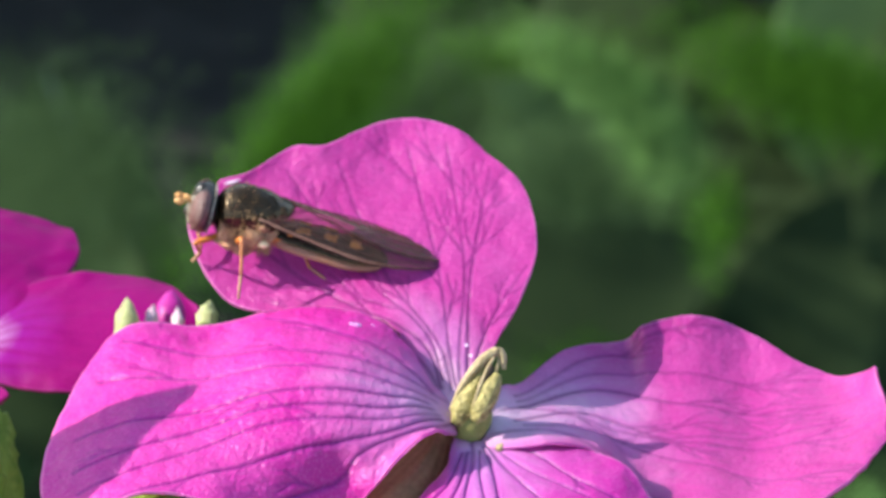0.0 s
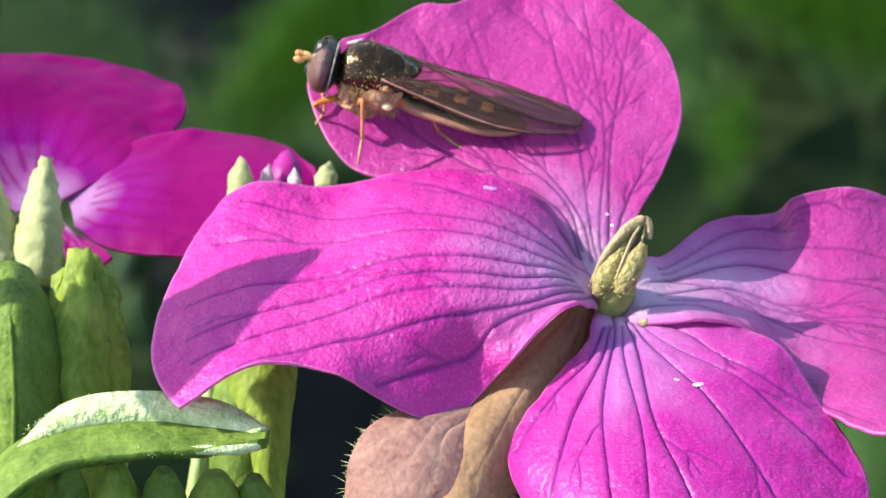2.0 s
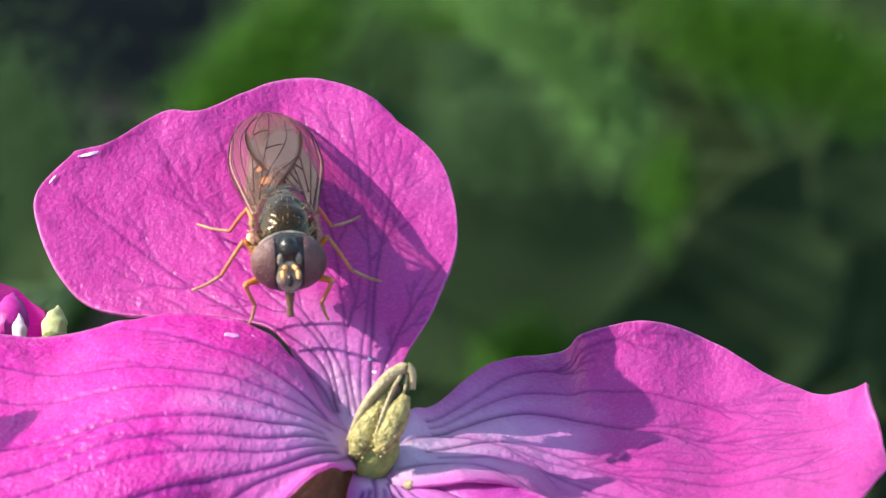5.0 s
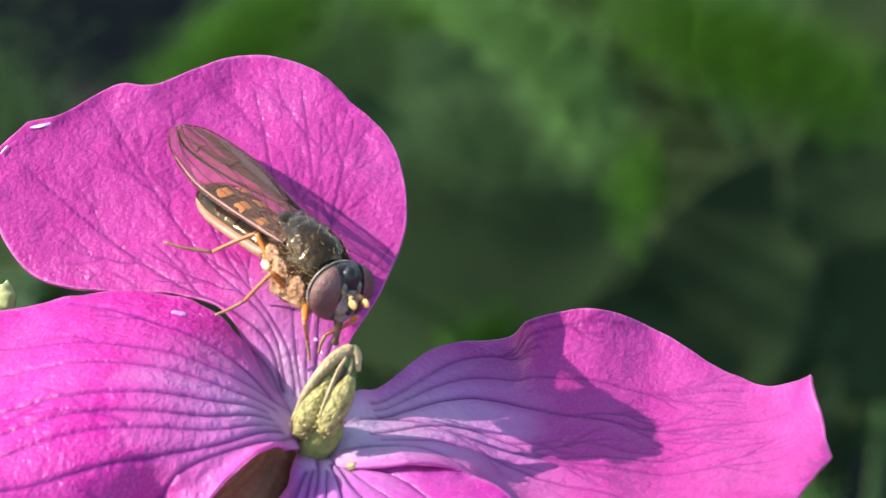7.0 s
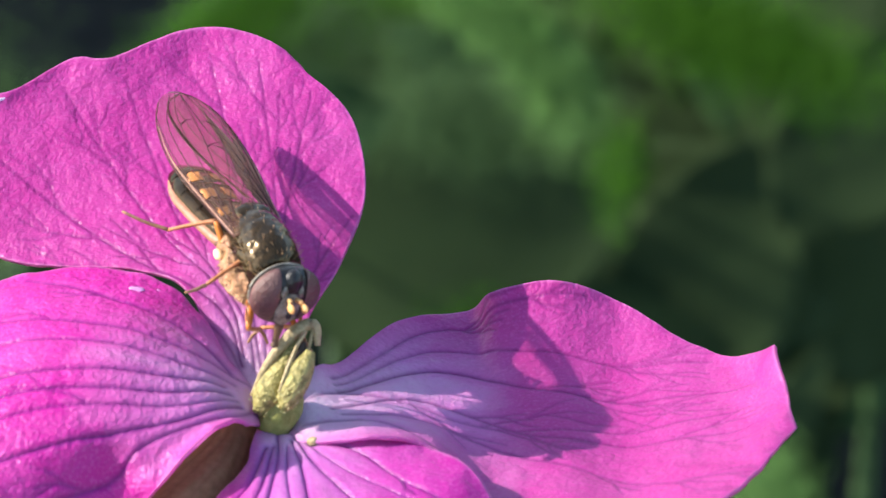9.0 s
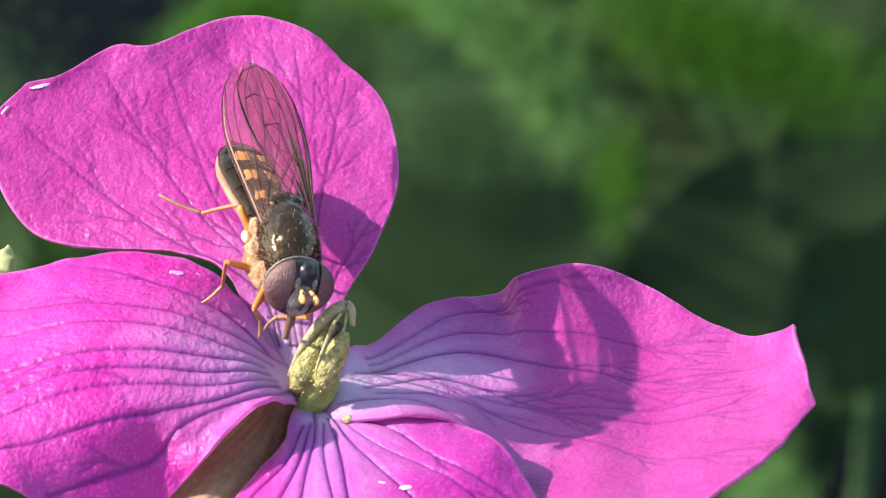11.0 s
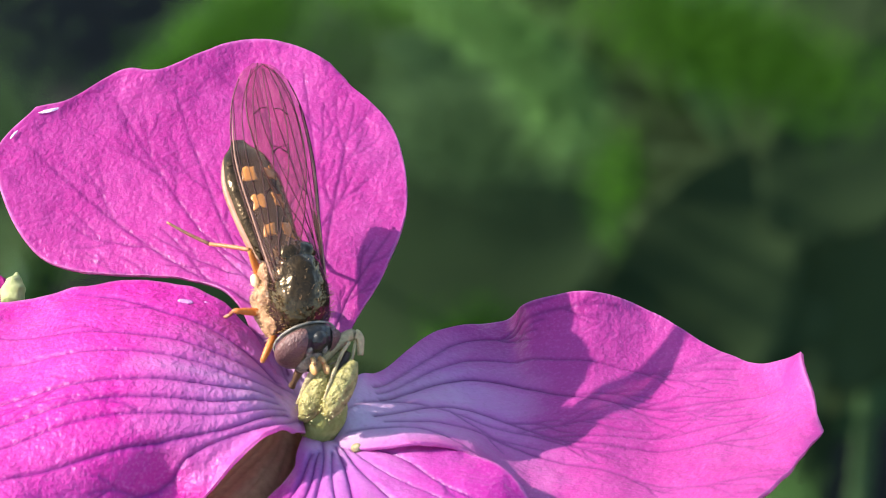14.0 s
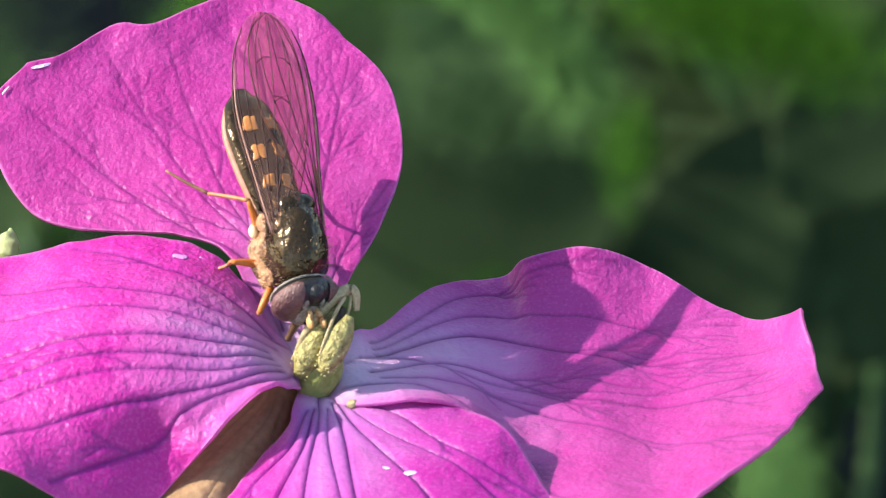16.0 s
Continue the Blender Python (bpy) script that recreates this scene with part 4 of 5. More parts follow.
        lines = [
            [(0, 11), (12, 10.9), (24, 10.9), (34, 10.9), (40, 10.8)], [(2, 10), (14, 10), (26, 10.2), (36, 10.8)],
            [(3, 9), (14, 8.8), (24, 9), (34, 9.2), (42, 8.5)], [(8, 8.4), (16, 7.6), (26, 7.4), (36, 7.4), (43, 6.5)],
            [(4, 7), (12, 6.2), (22, 5.6), (32, 5.0), (42, 4.4)], [(8, 6.4), (14, 4.6), (22, 3.2), (30, 2.4), (38, 2.0)],
            [(4, 5), (10, 3), (16, 1.2), (20, 0.4)], [(17, 7.5), (18, 6.6), (18.5, 5.8)], [(25, 5.4), (26, 4.2), (26.5, 2.7)], [(33, 7.4), (34, 6.2), (34, 4.9)],
            [(0, 0.2), (12, 0.05), (24, 0.05), (34, 0.1), (40, 0.4), (43, 3)],
        ]
        for pts in lines:
            r = 0.017 if pts is lines[0] else 0.0125
            tube("wing_vein", [on_wing(*q) for q in pts], [1.7 * r] + [r] * (len(pts) - 2) + [0.8 * r], WING_VEIN, wing, "", 6, 5 * len(pts))

        tube("costa", [on_wing(*q) for q in ((0, 10.5), (12, 10.45), (24, 10.55), (34, 10.8))], (0.034, 0.030, 0.026, 0.010), COSTA, wing, "pale peach leading edge", 6, 24)

    # legs: femur, tibia, tarsus
    for s in (1, -1):
        for hip, knee, ankle, toe in (
            ((0.75, 0.45, -0.75), (1.18, 1.02, -0.36), (1.22, 1.12, -1.28), (1.50, 1.45, -1.65)),
            ((0.1, 0.50, -0.80), (0.08, 1.28, -0.20), (-0.12, 1.60, -1.38), (-0.10, 2.30, -1.90)),
            ((-0.5, 0.45, -0.75), (-1.42, 1.28, -0.16), (-1.74, 1.86, -1.34), (-2.30, 2.95, -1.80)),
        ):
            a, b, c, d = [Vector(((q[0] - hip[0]), (q[1] - hip[1]) * s, q[2] - hip[2])) for q in (hip, knee, ankle, toe)]
            leg = tube("leg", [a, 0.5 * (a + b), b], (0.105, 0.11, 0.07), LEG, fly, "slender orange leg")
            tube("tibia", [b, 0.5 * (b + c) + Vector((0, 0, 0.04)), c], (0.062, 0.058, 0.052), TIBIA, leg, "pale orange shin")
            tube("tarsus", [c, 0.5 * (c + d) + Vector((0, 0, -0.05)), d], (0.052, 0.046, 0.034), TARSUS, leg, "brown foot")
            leg.location = (hip[0] * MM, hip[1] * s * MM, hip[2] * MM)
            LEGS.append((leg, s, Vector((hip[0], hip[1] * s, hip[2])), d))


build_fly()


# ---- foliage behind ----
def leaf(plant, place, length, width, angle, tilt, material):
    """An ovate leaf of a plant, its length turned by angle, on a stalk to the plant's stem."""
    n, m = (26, 13) if length > 8 else (12, 7)
    verts, vein = [], []
    m4 = pose(0, 0, 0, 55, 0, 0) @ pose(0, 0, 0, 0, 0, angle) @ pose(0, 0, 0, tilt, tilt * 0.5, 0)
    for i in range(n):
        x = i / (n - 1)
        w = width * 0.5 * math.sin(math.pi * x**0.8) ** 0.8 + 0.3
        for k in range(m):
            y = 2 * k / (m - 1) - 1
            wavy = 0.03 * width * math.sin(14 * x + 3 * y)
            q = Vector(((x - 0.5) * length, y * w, 0.03 * width * y * y - 0.25 * length * (x - 0.5) ** 2 + wavy * y * y))
            verts.append(m4 @ q + Vector(place))
            vein.append(math.exp(-(y * w / (0.03 * width)) ** 2) + 0.6 * max(0, math.sin(40 * x - 9 * abs(y))) ** 8)
    ob = mesh_object("leaf", verts, grid_faces(m, n), material, plant)
    at = ob.data.attributes.new("vein", "FLOAT", "POINT")
    at.data.foreach_set("value", vein)
    so = ob.modifiers.new("thickness", "SOLIDIFY")
    so.thickness = 0.4 * MM
    base = m4 @ Vector((-0.5 * length, 0, -0.06 * length)) + Vector(place)
    foot = Vector((plant["foot"][0], plant["foot"][1], 0))
    joint = Vector((foot.x, foot.y + 25, -520))
    tube("leaf_stalk", [base, base * 0.6 + joint * 0.4 + Vector((0, 4, -6)), joint], (0.5, 0.6, 0.8), STEM_DARK, ob, "", 5, 6)
    return ob


STEM_DARK = plain_material("dark_green_stalk", (0.02, 0.05, 0.015), (0.05, 0.10, 0.03), 0.1, 0.6)


def plant(x, y, height, label):
    """A leafy garden plant that stands on the soil; x, y in millimetres from the flower."""
    ob = thing("garden_plant", FLOWER, label, "plant", "garden plants")
    ob["foot"] = (x, y)
    tube("stem", [(x, y, -610), (x + 6, y + 8, -610 + height * 0.5), (x, y, -610 + height)], (2, 1.6, 1.0), STEM_DARK, ob, "", 8, 20)
    return ob


def foliage(plant, place, along, across, angle, count, size, material, seed):
    """A soft mass of fine leaflets, dense in the middle and thin at its edge."""
    rng = np.random.default_rng(seed)
    ca, sa = math.cos(radians(angle)), math.sin(radians(angle))
    right, up, deep = np.array((1, 0, 0)), np.array((0, 0.57, 0.82)), np.array((0, 0.82, -0.57))
    unit = lambda q: q / np.linalg.norm(q, axis=1, keepdims=True)
    a, b = rng.normal(0, 0.30, (count, 1)) * along, rng.normal(0, 0.34, (count, 1)) * across
    c = np.array(place) + right * (a * ca - b * sa) + up * (a * sa + b * ca) + deep * rng.uniform(-1.5, 1.5, (count, 1))
    n = unit(rng.normal(size=(count, 3)) * 0.14 + np.array((-0.6, -0.6, 0.6)))
    t = unit(np.cross(n, rng.normal(size=(count, 3))))
    w, g = np.cross(n, t), size * rng.uniform(0.6, 1.3, (count, 1))
    ring = [(-1, 0, 0), (-0.3, 0.45, 0.1), (0.4, 0.4, 0.1), (1, 0, 0), (0.4, -0.4, 0.1), (-0.3, -0.45, 0.1)]
    verts = np.stack([c + g * (t * x + w * y + n * z) for x, y, z in ring], 1).reshape(-1, 3)
    faces = [(6 * k, 6 * k + 1, 6 * k + 2, 6 * k + 3, 6 * k + 4, 6 * k + 5) for k in range(count)]
    return tagged(mesh_object("foliage", verts, faces, material, plant, "mass of fine green leaflets"), kind="stuff")


plant_a = plant(-60, 720, 95, "leafy garden plant with broad grey-green leaves")
plant_b = plant(-15, 740, 95, "leafy garden plant with bright green leaves")
plant_c = plant(25, 730, 95, "leafy garden plant with light green leaves")
plant_d = plant(65, 760, 95, "leafy garden plant with dark green leaves")
leaf(plant_b, (-19.27, 683.81, -453.04), 33.1, 20.5, 10, 10, LEAF_A)
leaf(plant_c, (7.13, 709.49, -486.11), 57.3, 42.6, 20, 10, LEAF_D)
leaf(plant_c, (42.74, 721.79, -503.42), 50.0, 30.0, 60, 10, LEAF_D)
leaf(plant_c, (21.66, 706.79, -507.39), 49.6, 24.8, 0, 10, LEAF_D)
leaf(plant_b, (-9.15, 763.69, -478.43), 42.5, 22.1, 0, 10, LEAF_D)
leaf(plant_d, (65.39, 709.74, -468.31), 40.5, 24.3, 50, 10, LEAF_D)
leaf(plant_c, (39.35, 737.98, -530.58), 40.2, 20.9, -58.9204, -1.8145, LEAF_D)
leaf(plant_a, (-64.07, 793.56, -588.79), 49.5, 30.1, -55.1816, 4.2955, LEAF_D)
leaf(plant_c, (10.71, 806.65, -575.93), 51.4, 19.7, 19.0533, 15.151, LEAF_A)
leaf(plant_b, (-10.36, 795.58, -505.36), 31.2, 30.8, 65.7872, 11.4292, LEAF_D)
leaf(plant_b, (5.48, 748.67, -501.58), 34.8, 28.1, -82.2171, -3.61034, LEAF_D)
leaf(plant_c, (10.58, 796.71, -517.59), 40.2, 22.6, 89.5102, 0.867205, LEAF_A)
leaf(plant_b, (-1.59, 718.39, -531.15), 29.2, 20.0, 47.7292, 13.463, LEAF_D)
leaf(plant_d, (70.85, 817.35, -584.49), 31.2, 22.9, 83.8812, 18.2572, LEAF_A)
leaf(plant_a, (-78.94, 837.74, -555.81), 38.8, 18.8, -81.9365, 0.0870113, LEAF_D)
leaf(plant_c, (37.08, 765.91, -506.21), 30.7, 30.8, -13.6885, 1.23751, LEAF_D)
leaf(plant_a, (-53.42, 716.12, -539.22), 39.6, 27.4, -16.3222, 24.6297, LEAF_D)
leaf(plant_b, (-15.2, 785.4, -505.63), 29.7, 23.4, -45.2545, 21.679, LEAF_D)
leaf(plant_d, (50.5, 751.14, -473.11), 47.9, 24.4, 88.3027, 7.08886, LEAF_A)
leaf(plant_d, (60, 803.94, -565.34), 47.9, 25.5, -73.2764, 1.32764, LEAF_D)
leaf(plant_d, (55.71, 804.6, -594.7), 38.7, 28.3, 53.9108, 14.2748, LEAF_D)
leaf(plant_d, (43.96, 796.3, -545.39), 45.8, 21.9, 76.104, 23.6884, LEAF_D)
leaf(plant_a, (-90.73, 805.13, -602.37), 46.9, 19.3, 71.8145, -1.17102, LEAF_A)
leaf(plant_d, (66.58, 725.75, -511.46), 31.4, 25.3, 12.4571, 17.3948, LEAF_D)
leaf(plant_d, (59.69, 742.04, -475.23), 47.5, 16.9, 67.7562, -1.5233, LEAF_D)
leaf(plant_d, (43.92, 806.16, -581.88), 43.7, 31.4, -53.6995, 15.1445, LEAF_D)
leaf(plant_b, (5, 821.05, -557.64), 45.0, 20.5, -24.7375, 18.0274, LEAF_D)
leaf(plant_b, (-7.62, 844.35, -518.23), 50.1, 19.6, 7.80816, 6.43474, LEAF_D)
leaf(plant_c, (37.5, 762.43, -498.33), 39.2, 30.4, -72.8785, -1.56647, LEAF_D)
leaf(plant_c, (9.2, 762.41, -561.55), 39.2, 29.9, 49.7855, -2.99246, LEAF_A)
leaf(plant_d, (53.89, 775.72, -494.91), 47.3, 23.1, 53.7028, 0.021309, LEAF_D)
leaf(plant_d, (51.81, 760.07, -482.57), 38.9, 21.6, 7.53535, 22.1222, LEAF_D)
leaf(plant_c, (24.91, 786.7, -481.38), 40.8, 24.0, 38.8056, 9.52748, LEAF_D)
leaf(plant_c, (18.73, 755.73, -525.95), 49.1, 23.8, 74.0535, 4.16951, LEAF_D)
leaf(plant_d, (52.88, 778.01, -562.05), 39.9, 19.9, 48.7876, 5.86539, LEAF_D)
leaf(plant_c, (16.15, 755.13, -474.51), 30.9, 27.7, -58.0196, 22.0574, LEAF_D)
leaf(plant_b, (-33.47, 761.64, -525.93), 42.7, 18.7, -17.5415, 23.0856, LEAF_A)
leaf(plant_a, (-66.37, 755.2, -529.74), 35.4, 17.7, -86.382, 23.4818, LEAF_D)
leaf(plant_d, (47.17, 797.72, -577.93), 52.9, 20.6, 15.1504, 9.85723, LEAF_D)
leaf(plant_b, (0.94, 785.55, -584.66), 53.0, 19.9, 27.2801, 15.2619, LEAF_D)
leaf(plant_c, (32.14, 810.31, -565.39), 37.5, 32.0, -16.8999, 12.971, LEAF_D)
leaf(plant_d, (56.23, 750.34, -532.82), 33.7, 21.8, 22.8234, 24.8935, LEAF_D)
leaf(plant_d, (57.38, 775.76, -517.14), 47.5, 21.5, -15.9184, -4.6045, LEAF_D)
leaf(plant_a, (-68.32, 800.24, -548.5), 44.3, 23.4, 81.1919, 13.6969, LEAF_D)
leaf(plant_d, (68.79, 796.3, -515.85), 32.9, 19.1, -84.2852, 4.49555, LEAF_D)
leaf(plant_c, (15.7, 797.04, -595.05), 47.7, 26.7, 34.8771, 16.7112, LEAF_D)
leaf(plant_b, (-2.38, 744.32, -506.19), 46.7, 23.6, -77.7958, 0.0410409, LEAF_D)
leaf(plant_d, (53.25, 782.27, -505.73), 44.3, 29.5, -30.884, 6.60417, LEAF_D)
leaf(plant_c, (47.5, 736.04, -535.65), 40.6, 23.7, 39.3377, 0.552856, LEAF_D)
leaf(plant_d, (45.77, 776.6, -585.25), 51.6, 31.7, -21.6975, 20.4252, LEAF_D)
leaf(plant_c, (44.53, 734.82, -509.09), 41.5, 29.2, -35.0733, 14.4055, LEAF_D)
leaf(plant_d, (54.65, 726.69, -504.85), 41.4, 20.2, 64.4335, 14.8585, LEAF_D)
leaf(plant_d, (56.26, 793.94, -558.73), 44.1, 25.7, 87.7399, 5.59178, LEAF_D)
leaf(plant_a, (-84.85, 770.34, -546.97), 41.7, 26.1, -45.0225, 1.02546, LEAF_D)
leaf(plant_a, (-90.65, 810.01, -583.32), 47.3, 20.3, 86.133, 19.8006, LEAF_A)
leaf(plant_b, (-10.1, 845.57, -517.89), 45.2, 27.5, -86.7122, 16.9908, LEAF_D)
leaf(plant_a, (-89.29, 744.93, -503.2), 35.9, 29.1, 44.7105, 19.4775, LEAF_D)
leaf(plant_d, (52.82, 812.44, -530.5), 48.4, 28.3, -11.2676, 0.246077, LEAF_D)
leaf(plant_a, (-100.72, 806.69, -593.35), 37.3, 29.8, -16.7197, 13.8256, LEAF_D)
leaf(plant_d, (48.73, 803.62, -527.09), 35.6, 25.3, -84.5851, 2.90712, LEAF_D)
leaf(plant_c, (3.8, 690.54, -443.43), 17.7, 6.0, -15, 15, LEAF_A)
leaf(plant_c, (20.36, 696.2, -452.78), 14.3, 5.4, -60, 15, LEAF_A)
leaf(plant_b, (4.87, 755.02, -490.83), 22.9, 10.2, 0, 10, LEAF_A)
leaf(plant_d, (45.98, 748.02, -483.39), 31.8, 16.2, -20, 20, LEAF_D)
leaf(plant_c, (36.81, 788.69, -495.04), 31.4, 10.5, -30, 10, LEAF_D)
leaf(plant_d, (54.71, 709.8, -520.53), 22.5, 8.0, 60, 10, LEAF_D)
foliage(plant_a, (-67.6, 666.8, -443.9), 25.2, 21.0, 60, 12600, 0.42, LEAF_A, 5)
foliage(plant_b, (-29.4, 651.3, -422.0), 37.8, 10.0, 50, 8300, 0.42, LEAF_B, 6)
foliage(plant_b, (-17.1, 694.1, -448.2), 23.9, 17.5, 0, 9200, 0.42, LEAF_A, 7)
foliage(plant_c, (10.7, 642.8, -408.2), 19.4, 6.0, -35, 2500, 0.42, LEAF_C, 8)
foliage(plant_c, (18.3, 643.0, -416.7), 14.2, 7.5, -60, 2300, 0.42, LEAF_C, 9)
foliage(plant_c, (9.9, 673.1, -443.5), 21.8, 9.4, 0, 4500, 0.42, LEAF_A, 10)
foliage(plant_c, (-2.9, 706.5, -447.9), 22.5, 7.2, 0, 3600, 0.42, LEAF_B, 11)
foliage(plant_c, (26.2, 615.2, -412.9), 11.7, 5.3, 85, 390, 0.42, LEAF_B, 12)
foliage(plant_d, (44.9, 696.3, -445.5), 33.4, 9.9, -20, 7300, 0.42, LEAF_B, 13)
foliage(plant_d, (49.0, 651.7, -494.5), 9.5, 13.0, 0, 1700, 0.42, LEAF_C, 15)
foliage(plant_c, (9.6, 679.3, -487.0), 12.1, 9.6, 0, 2600, 0.42, LEAF_B, 16)
# added out of view, up-sun, only to throw shade on the soil gaps
shade_plant = plant(-280, 860, 260, "unseen leafy plant added to shade the soil")
foliage(shade_plant, (-323.7, 960.7, -428.3), 150, 460, 0, 50000, 3.0, LEAF_A, 21)
foliage(shade_plant, (-293.3, 809.5, -417.4), 120, 340, 0, 36000, 3.0, LEAF_A, 22)


def tip_petal(back, side, lean=0):
    """The standing petal swung about its claw: leaning back, turned, and its one lobe weighed down."""
    claw = Vector(CLAW) * MM
    axis = Vector((-0.15, 0.62, 0.77)).normalized()
    turn = Matrix.Rotation(radians(-lean), 4, Vector((0, 0.82, -0.57))) @ Matrix.Rotation(radians(side), 4, axis) @ Matrix.Rotation(radians(-back), 4, "X")
    return Matrix.Translation(claw) @ turn @ Matrix.Translation(-claw)


# where the feet stand, in millimetres from the thorax: front, middle and hind leg of one side
STANCES = (
    (0, ((1.26, -0.07, -2.11), (-0.32, 2.29, -1.86), (-3.68, 0.68, -1.40))),
    (3.1, ((1.26, -0.07, -2.11), (-0.32, 2.29, -1.86), (-3.68, 0.68, -1.40))),
    (3.45, ((0.63, 1.25, -2.06), (-0.19, 1.64, -2.56), (-2.99, 1.90, -2.27))),
    (3.6, ((0.63, 1.25, -2.06), (-0.19, 1.64, -2.56), (-2.99, 1.90, -2.27))),
    (4, ((0.83, 1.06, -2.16), (0.21, 2.53, -1.41), (-3.20, 2.20, -1.24))),
    (5.2, ((0.83, 1.06, -2.16), (0.21, 2.53, -1.41), (-3.20, 2.20, -1.24))),
    (7.3, ((1.41, 0.33, -2.13), (-0.69, 2.20, -1.78), (-2.84, 2.71, -0.78))),
    (8.5, ((1.41, 0.33, -2.13), (-0.69, 2.20, -1.78), (-2.84, 2.71, -0.78))),
    (9, ((1.04, -0.38, -2.01), (0.75, 2.48, -0.44), (-2.68, 2.86, -0.54))),
    (9.2, ((1.04, -0.38, -2.01), (0.75, 2.48, -0.44), (-2.68, 2.86, -0.54))),
    (11.3, ((1.25, 0.25, -1.95), (-0.20, 1.05, -2.40), (-2.86, 2.56, -1.50))),
    (16, ((1.25, 0.25, -1.95), (-0.20, 1.05, -2.40), (-2.86, 2.56, -1.50))),
)


def fold(deg):
    """The folded wings swung sideways about their roots."""
    root = Vector((-0.6, 0, 0.5)) * MM
    return Matrix.Translation(root) @ Matrix.Rotation(radians(deg), 4, "Z") @ Matrix.Translation(-root)


def droop(deg):
    """The abdomen bent down about its waist."""
    waist = Vector((-0.8, 0, -0.2)) * MM
    return Matrix.Translation(waist) @ Matrix.Rotation(radians(-deg), 4, "Y") @ Matrix.Translation(-waist)


def nod(deg):
    """The head tipped up about the neck."""
    neck = Vector((1.0, 0, -0.1)) * MM
    return Matrix.Translation(neck) @ Matrix.Rotation(radians(-deg), 4, "Y") @ Matrix.Translation(-neck)


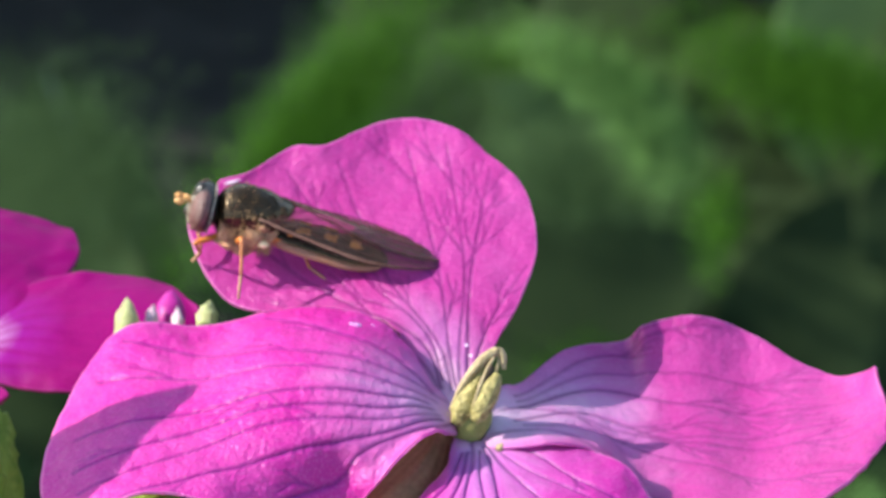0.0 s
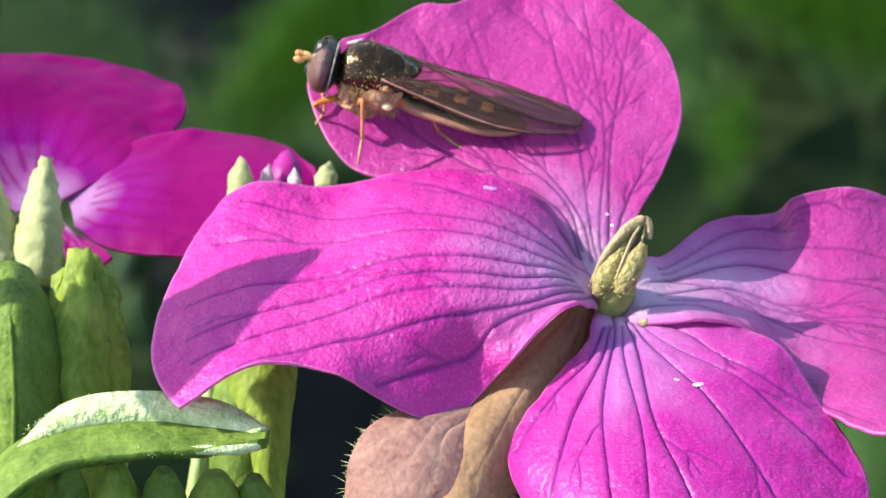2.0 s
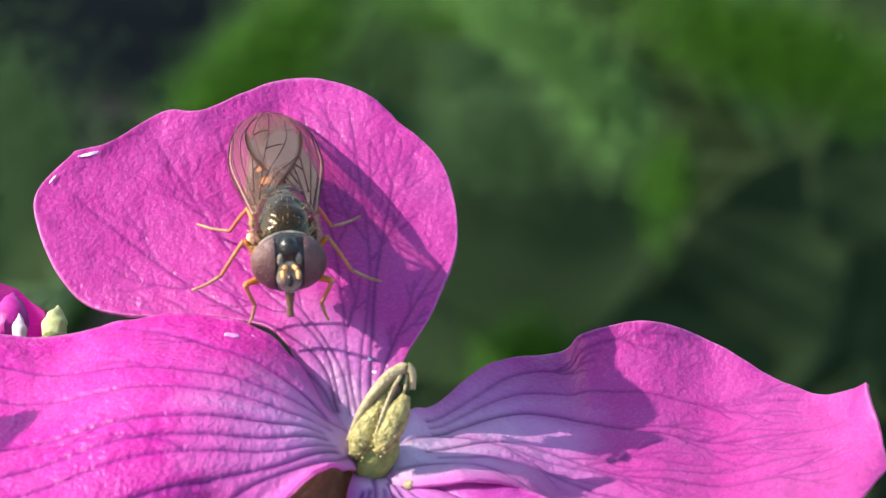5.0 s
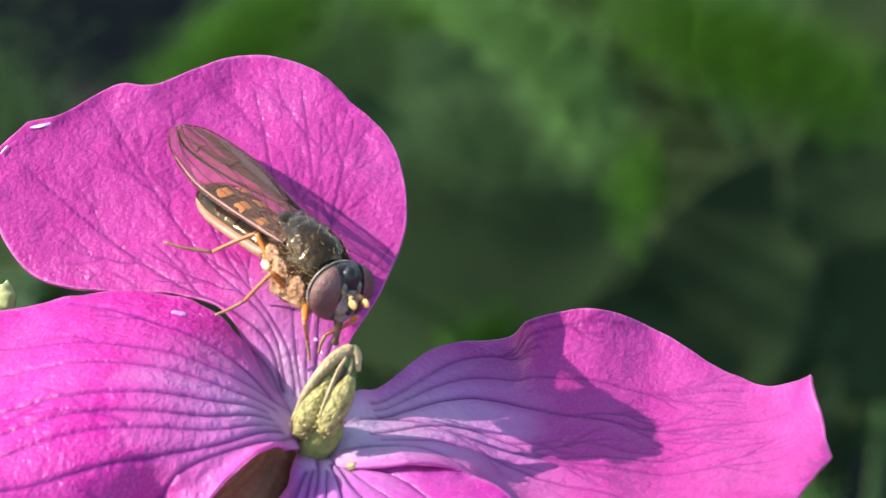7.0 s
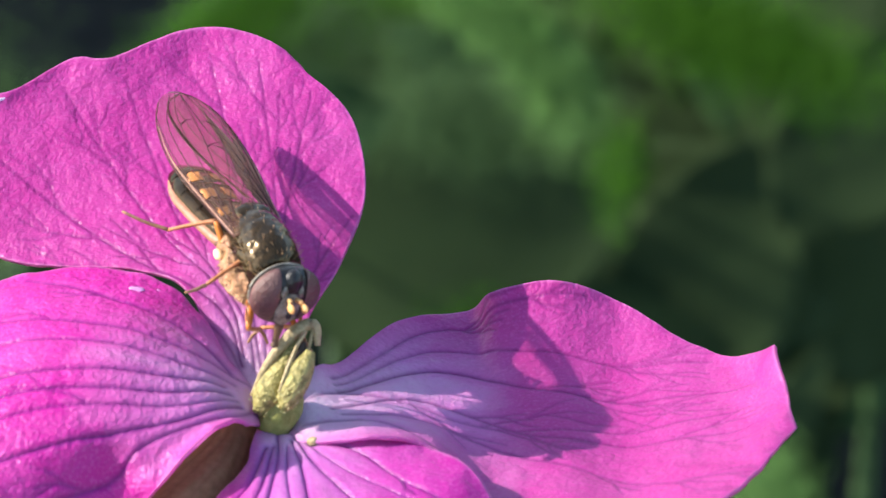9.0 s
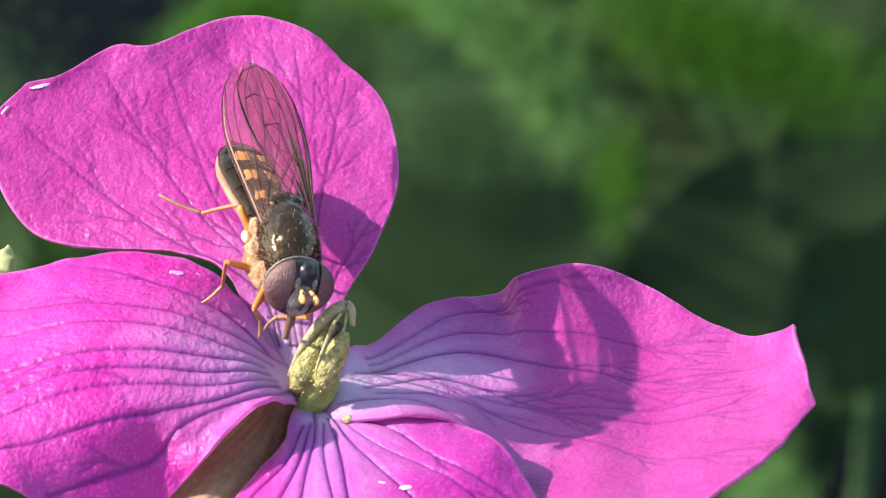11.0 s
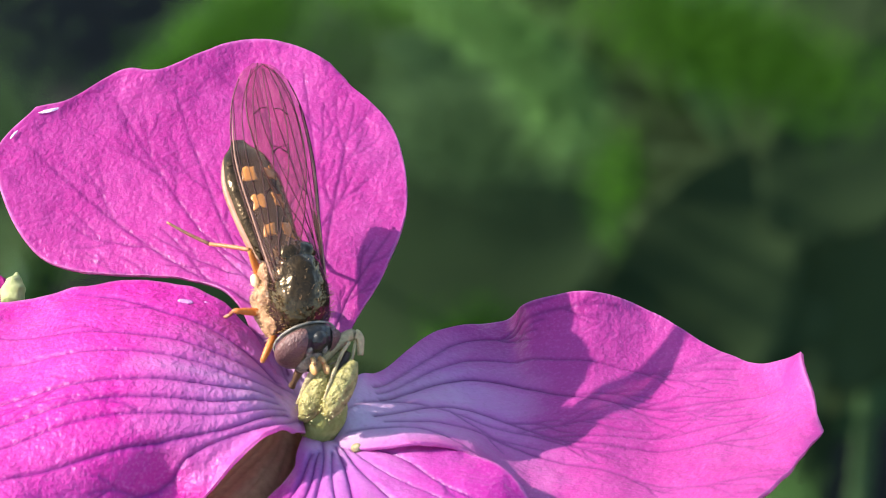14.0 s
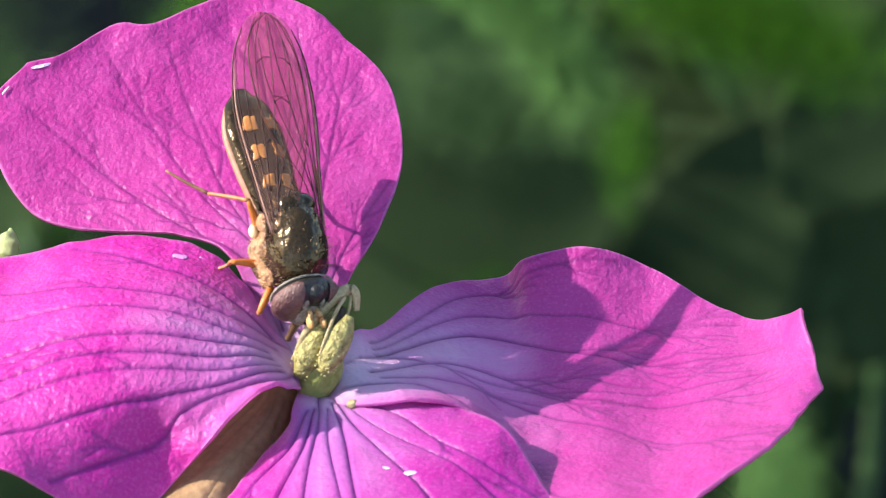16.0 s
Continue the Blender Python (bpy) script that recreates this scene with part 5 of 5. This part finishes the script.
def motions():
    walk(BODY[1], [(0, nod(0)), (5.2, nod(0)), (7.3, nod(4)), (9.2, nod(8)), (11.3, nod(20)), (16, nod(20))])
    walk(BODY[2], [(0, pose(-0.0001, 0, 0.00055)), (3.4, pose(-0.0001, 0, 0.00055)), (4, pose(0, 0, 0)), (16, pose(0, 0, 0))])
    walk(BODY[0], [(0, droop(0)), (5.2, droop(0)), (7.3, droop(4)), (8.5, droop(4)), (9.2, droop(9)), (11.3, droop(11)), (16, droop(11))])
    for wing in WINGS:
        walk(wing, [(0, fold(0)), (5.2, fold(0)), (7.3, fold(-2)), (8.5, fold(-2)), (9.2, fold(-3)), (11.3, fold(-4)), (16, fold(-4))])
    for i, (leg, s, hip, toe) in enumerate(LEGS):
        rows = []
        for t, feet in STANCES:
            x, y, z = feet[i % 3]
            if s > 0 and t > 7:
                x, y, z = x - 0.3, y * 0.25, z - 0.5
            q = toe.rotation_difference(Vector((x, y * s, z)) - hip)
            rows.append((t, Matrix.Translation(hip * MM) @ q.to_matrix().to_4x4()))
        walk(leg, rows)
    walk(petal_back, [(0, tip_petal(6.9, 0.3, 1.2)), (1, tip_petal(8.1, 0.3, 2)), (2.5, tip_petal(8.0, 0.3, 2)), (3.2, tip_petal(7.6, 0.2, 1.5)), (3.5, tip_petal(7.4, 0, 0.5)), (4, tip_petal(7.7, -0.2, 0.5)), (4.5, tip_petal(6.6, -0.1, 0.3)), (5.2, tip_petal(6.1, 0, 0.3)), (7.3, tip_petal(5.2, 0.5)), (8.6, tip_petal(5, 0.5)), (9.2, tip_petal(4.9, 0.7)), (11.3, tip_petal(3.9, 0.9, -0.6)), (12.5, tip_petal(3.3, 0.9, -0.7)), (14.5, tip_petal(3.1, 0.9, -0.7)), (16, tip_petal(3.0, 0.9, -0.3))])
    walk(fly, [
        (0, pose(-0.00825, 0.00762, 0.60382, 7.2, -16.3, 177.9)),
        (0.5, pose(-0.00808, 0.00743, 0.60394, 8.1, -19.4, -177.4)),
        (1, pose(-0.00836, 0.00766, 0.60367, 6.8, -13.2, 176.4)),
        (1.5, pose(-0.00832, 0.00770, 0.60357, 6.4, -12.1, 174.5)),
        (2, pose(-0.00836, 0.00775, 0.60352, 6.1, -11.7, 172.7)),
        (2.5, pose(-0.00836, 0.00778, 0.60357, 6.1, -11.9, 172.6)),
        (3, pose(-0.00794, 0.00788, 0.60371, 6.2, -10.5, 173.5)),
        (3.2, pose(-0.00816, 0.00715, 0.60418, 5.6, -16.7, -173.3)),
        (3.4, pose(-0.00661, 0.00735, 0.60420, 23.5, 7.0, -174.7)),
        (3.5, pose(-0.00638, 0.00682, 0.60421, 4.3, 11.0, -156.1)),
        (3.6, pose(-0.00642, 0.00610, 0.60448, 8.4, 1.3, -138.5)),
        (4, pose(-0.00447, 0.00519, 0.60444, 2.5, -2.8, -87.7)),
        (4.5, pose(-0.00400, 0.00521, 0.60465, -0.9, -7.6, -84.5)),
        (5, pose(-0.00320, 0.00509, 0.60444, -0.8, -6.6, -85.3)),
        (5.2, pose(-0.00329, 0.00513, 0.60451, -0.8, -6.9, -84.9)),
        (6.3, pose(-0.00134, 0.00455, 0.60337, -4.3, -3.1, -69.5)),
        (7.3, pose(-0.00107, 0.00377, 0.60389, -18.3, 3.9, -53.1)),
        (7.5, pose(-0.00097, 0.00373, 0.60392, -18.6, 2.3, -53.7)),
        (8, pose(-0.00073, 0.00370, 0.60393, -18.4, 0.0, -52.1)),
        (8.5, pose(-0.00086, 0.00361, 0.60379, -18.8, 2.4, -54.8)),
        (9, pose(-0.00129, 0.00285, 0.60376, -16.6, 8.5, -66.0)),
        (9.2, pose(-0.00126, 0.00282, 0.60367, -16.4, 9.7, -65.5)),
        (11.3, pose(-0.00164, 0.00222, 0.60397, -23.6, 18.4, -78.9)),
        (11.5, pose(-0.00163, 0.00231, 0.60377, -21.8, 23.9, -76.7)),
        (12, pose(-0.00187, 0.00224, 0.60328, -19.4, 29.5, -73.4)),
        (12.5, pose(-0.00173, 0.00249, 0.60319, -20.3, 36.7, -75.7)),
        (13, pose(-0.00164, 0.00263, 0.60316, -19.2, 39.9, -74.1)),
        (13.5, pose(-0.00159, 0.00265, 0.60320, -19.1, 39.8, -73.9)),
        (14, pose(-0.00162, 0.00260, 0.60305, -19.0, 40.8, -73.8)),
        (14.5, pose(-0.00166, 0.00246, 0.60314, -19.7, 36.7, -74.7)),
        (15, pose(-0.00160, 0.00264, 0.60313, -19.2, 40.6, -74.0)),
        (15.5, pose(-0.00162, 0.00279, 0.60299, -18.2, 45.5, -72.4)),
        (16, pose(-0.00155, 0.00267, 0.60310, -19.9, 41.7, -75.3)),
    ])


motions()
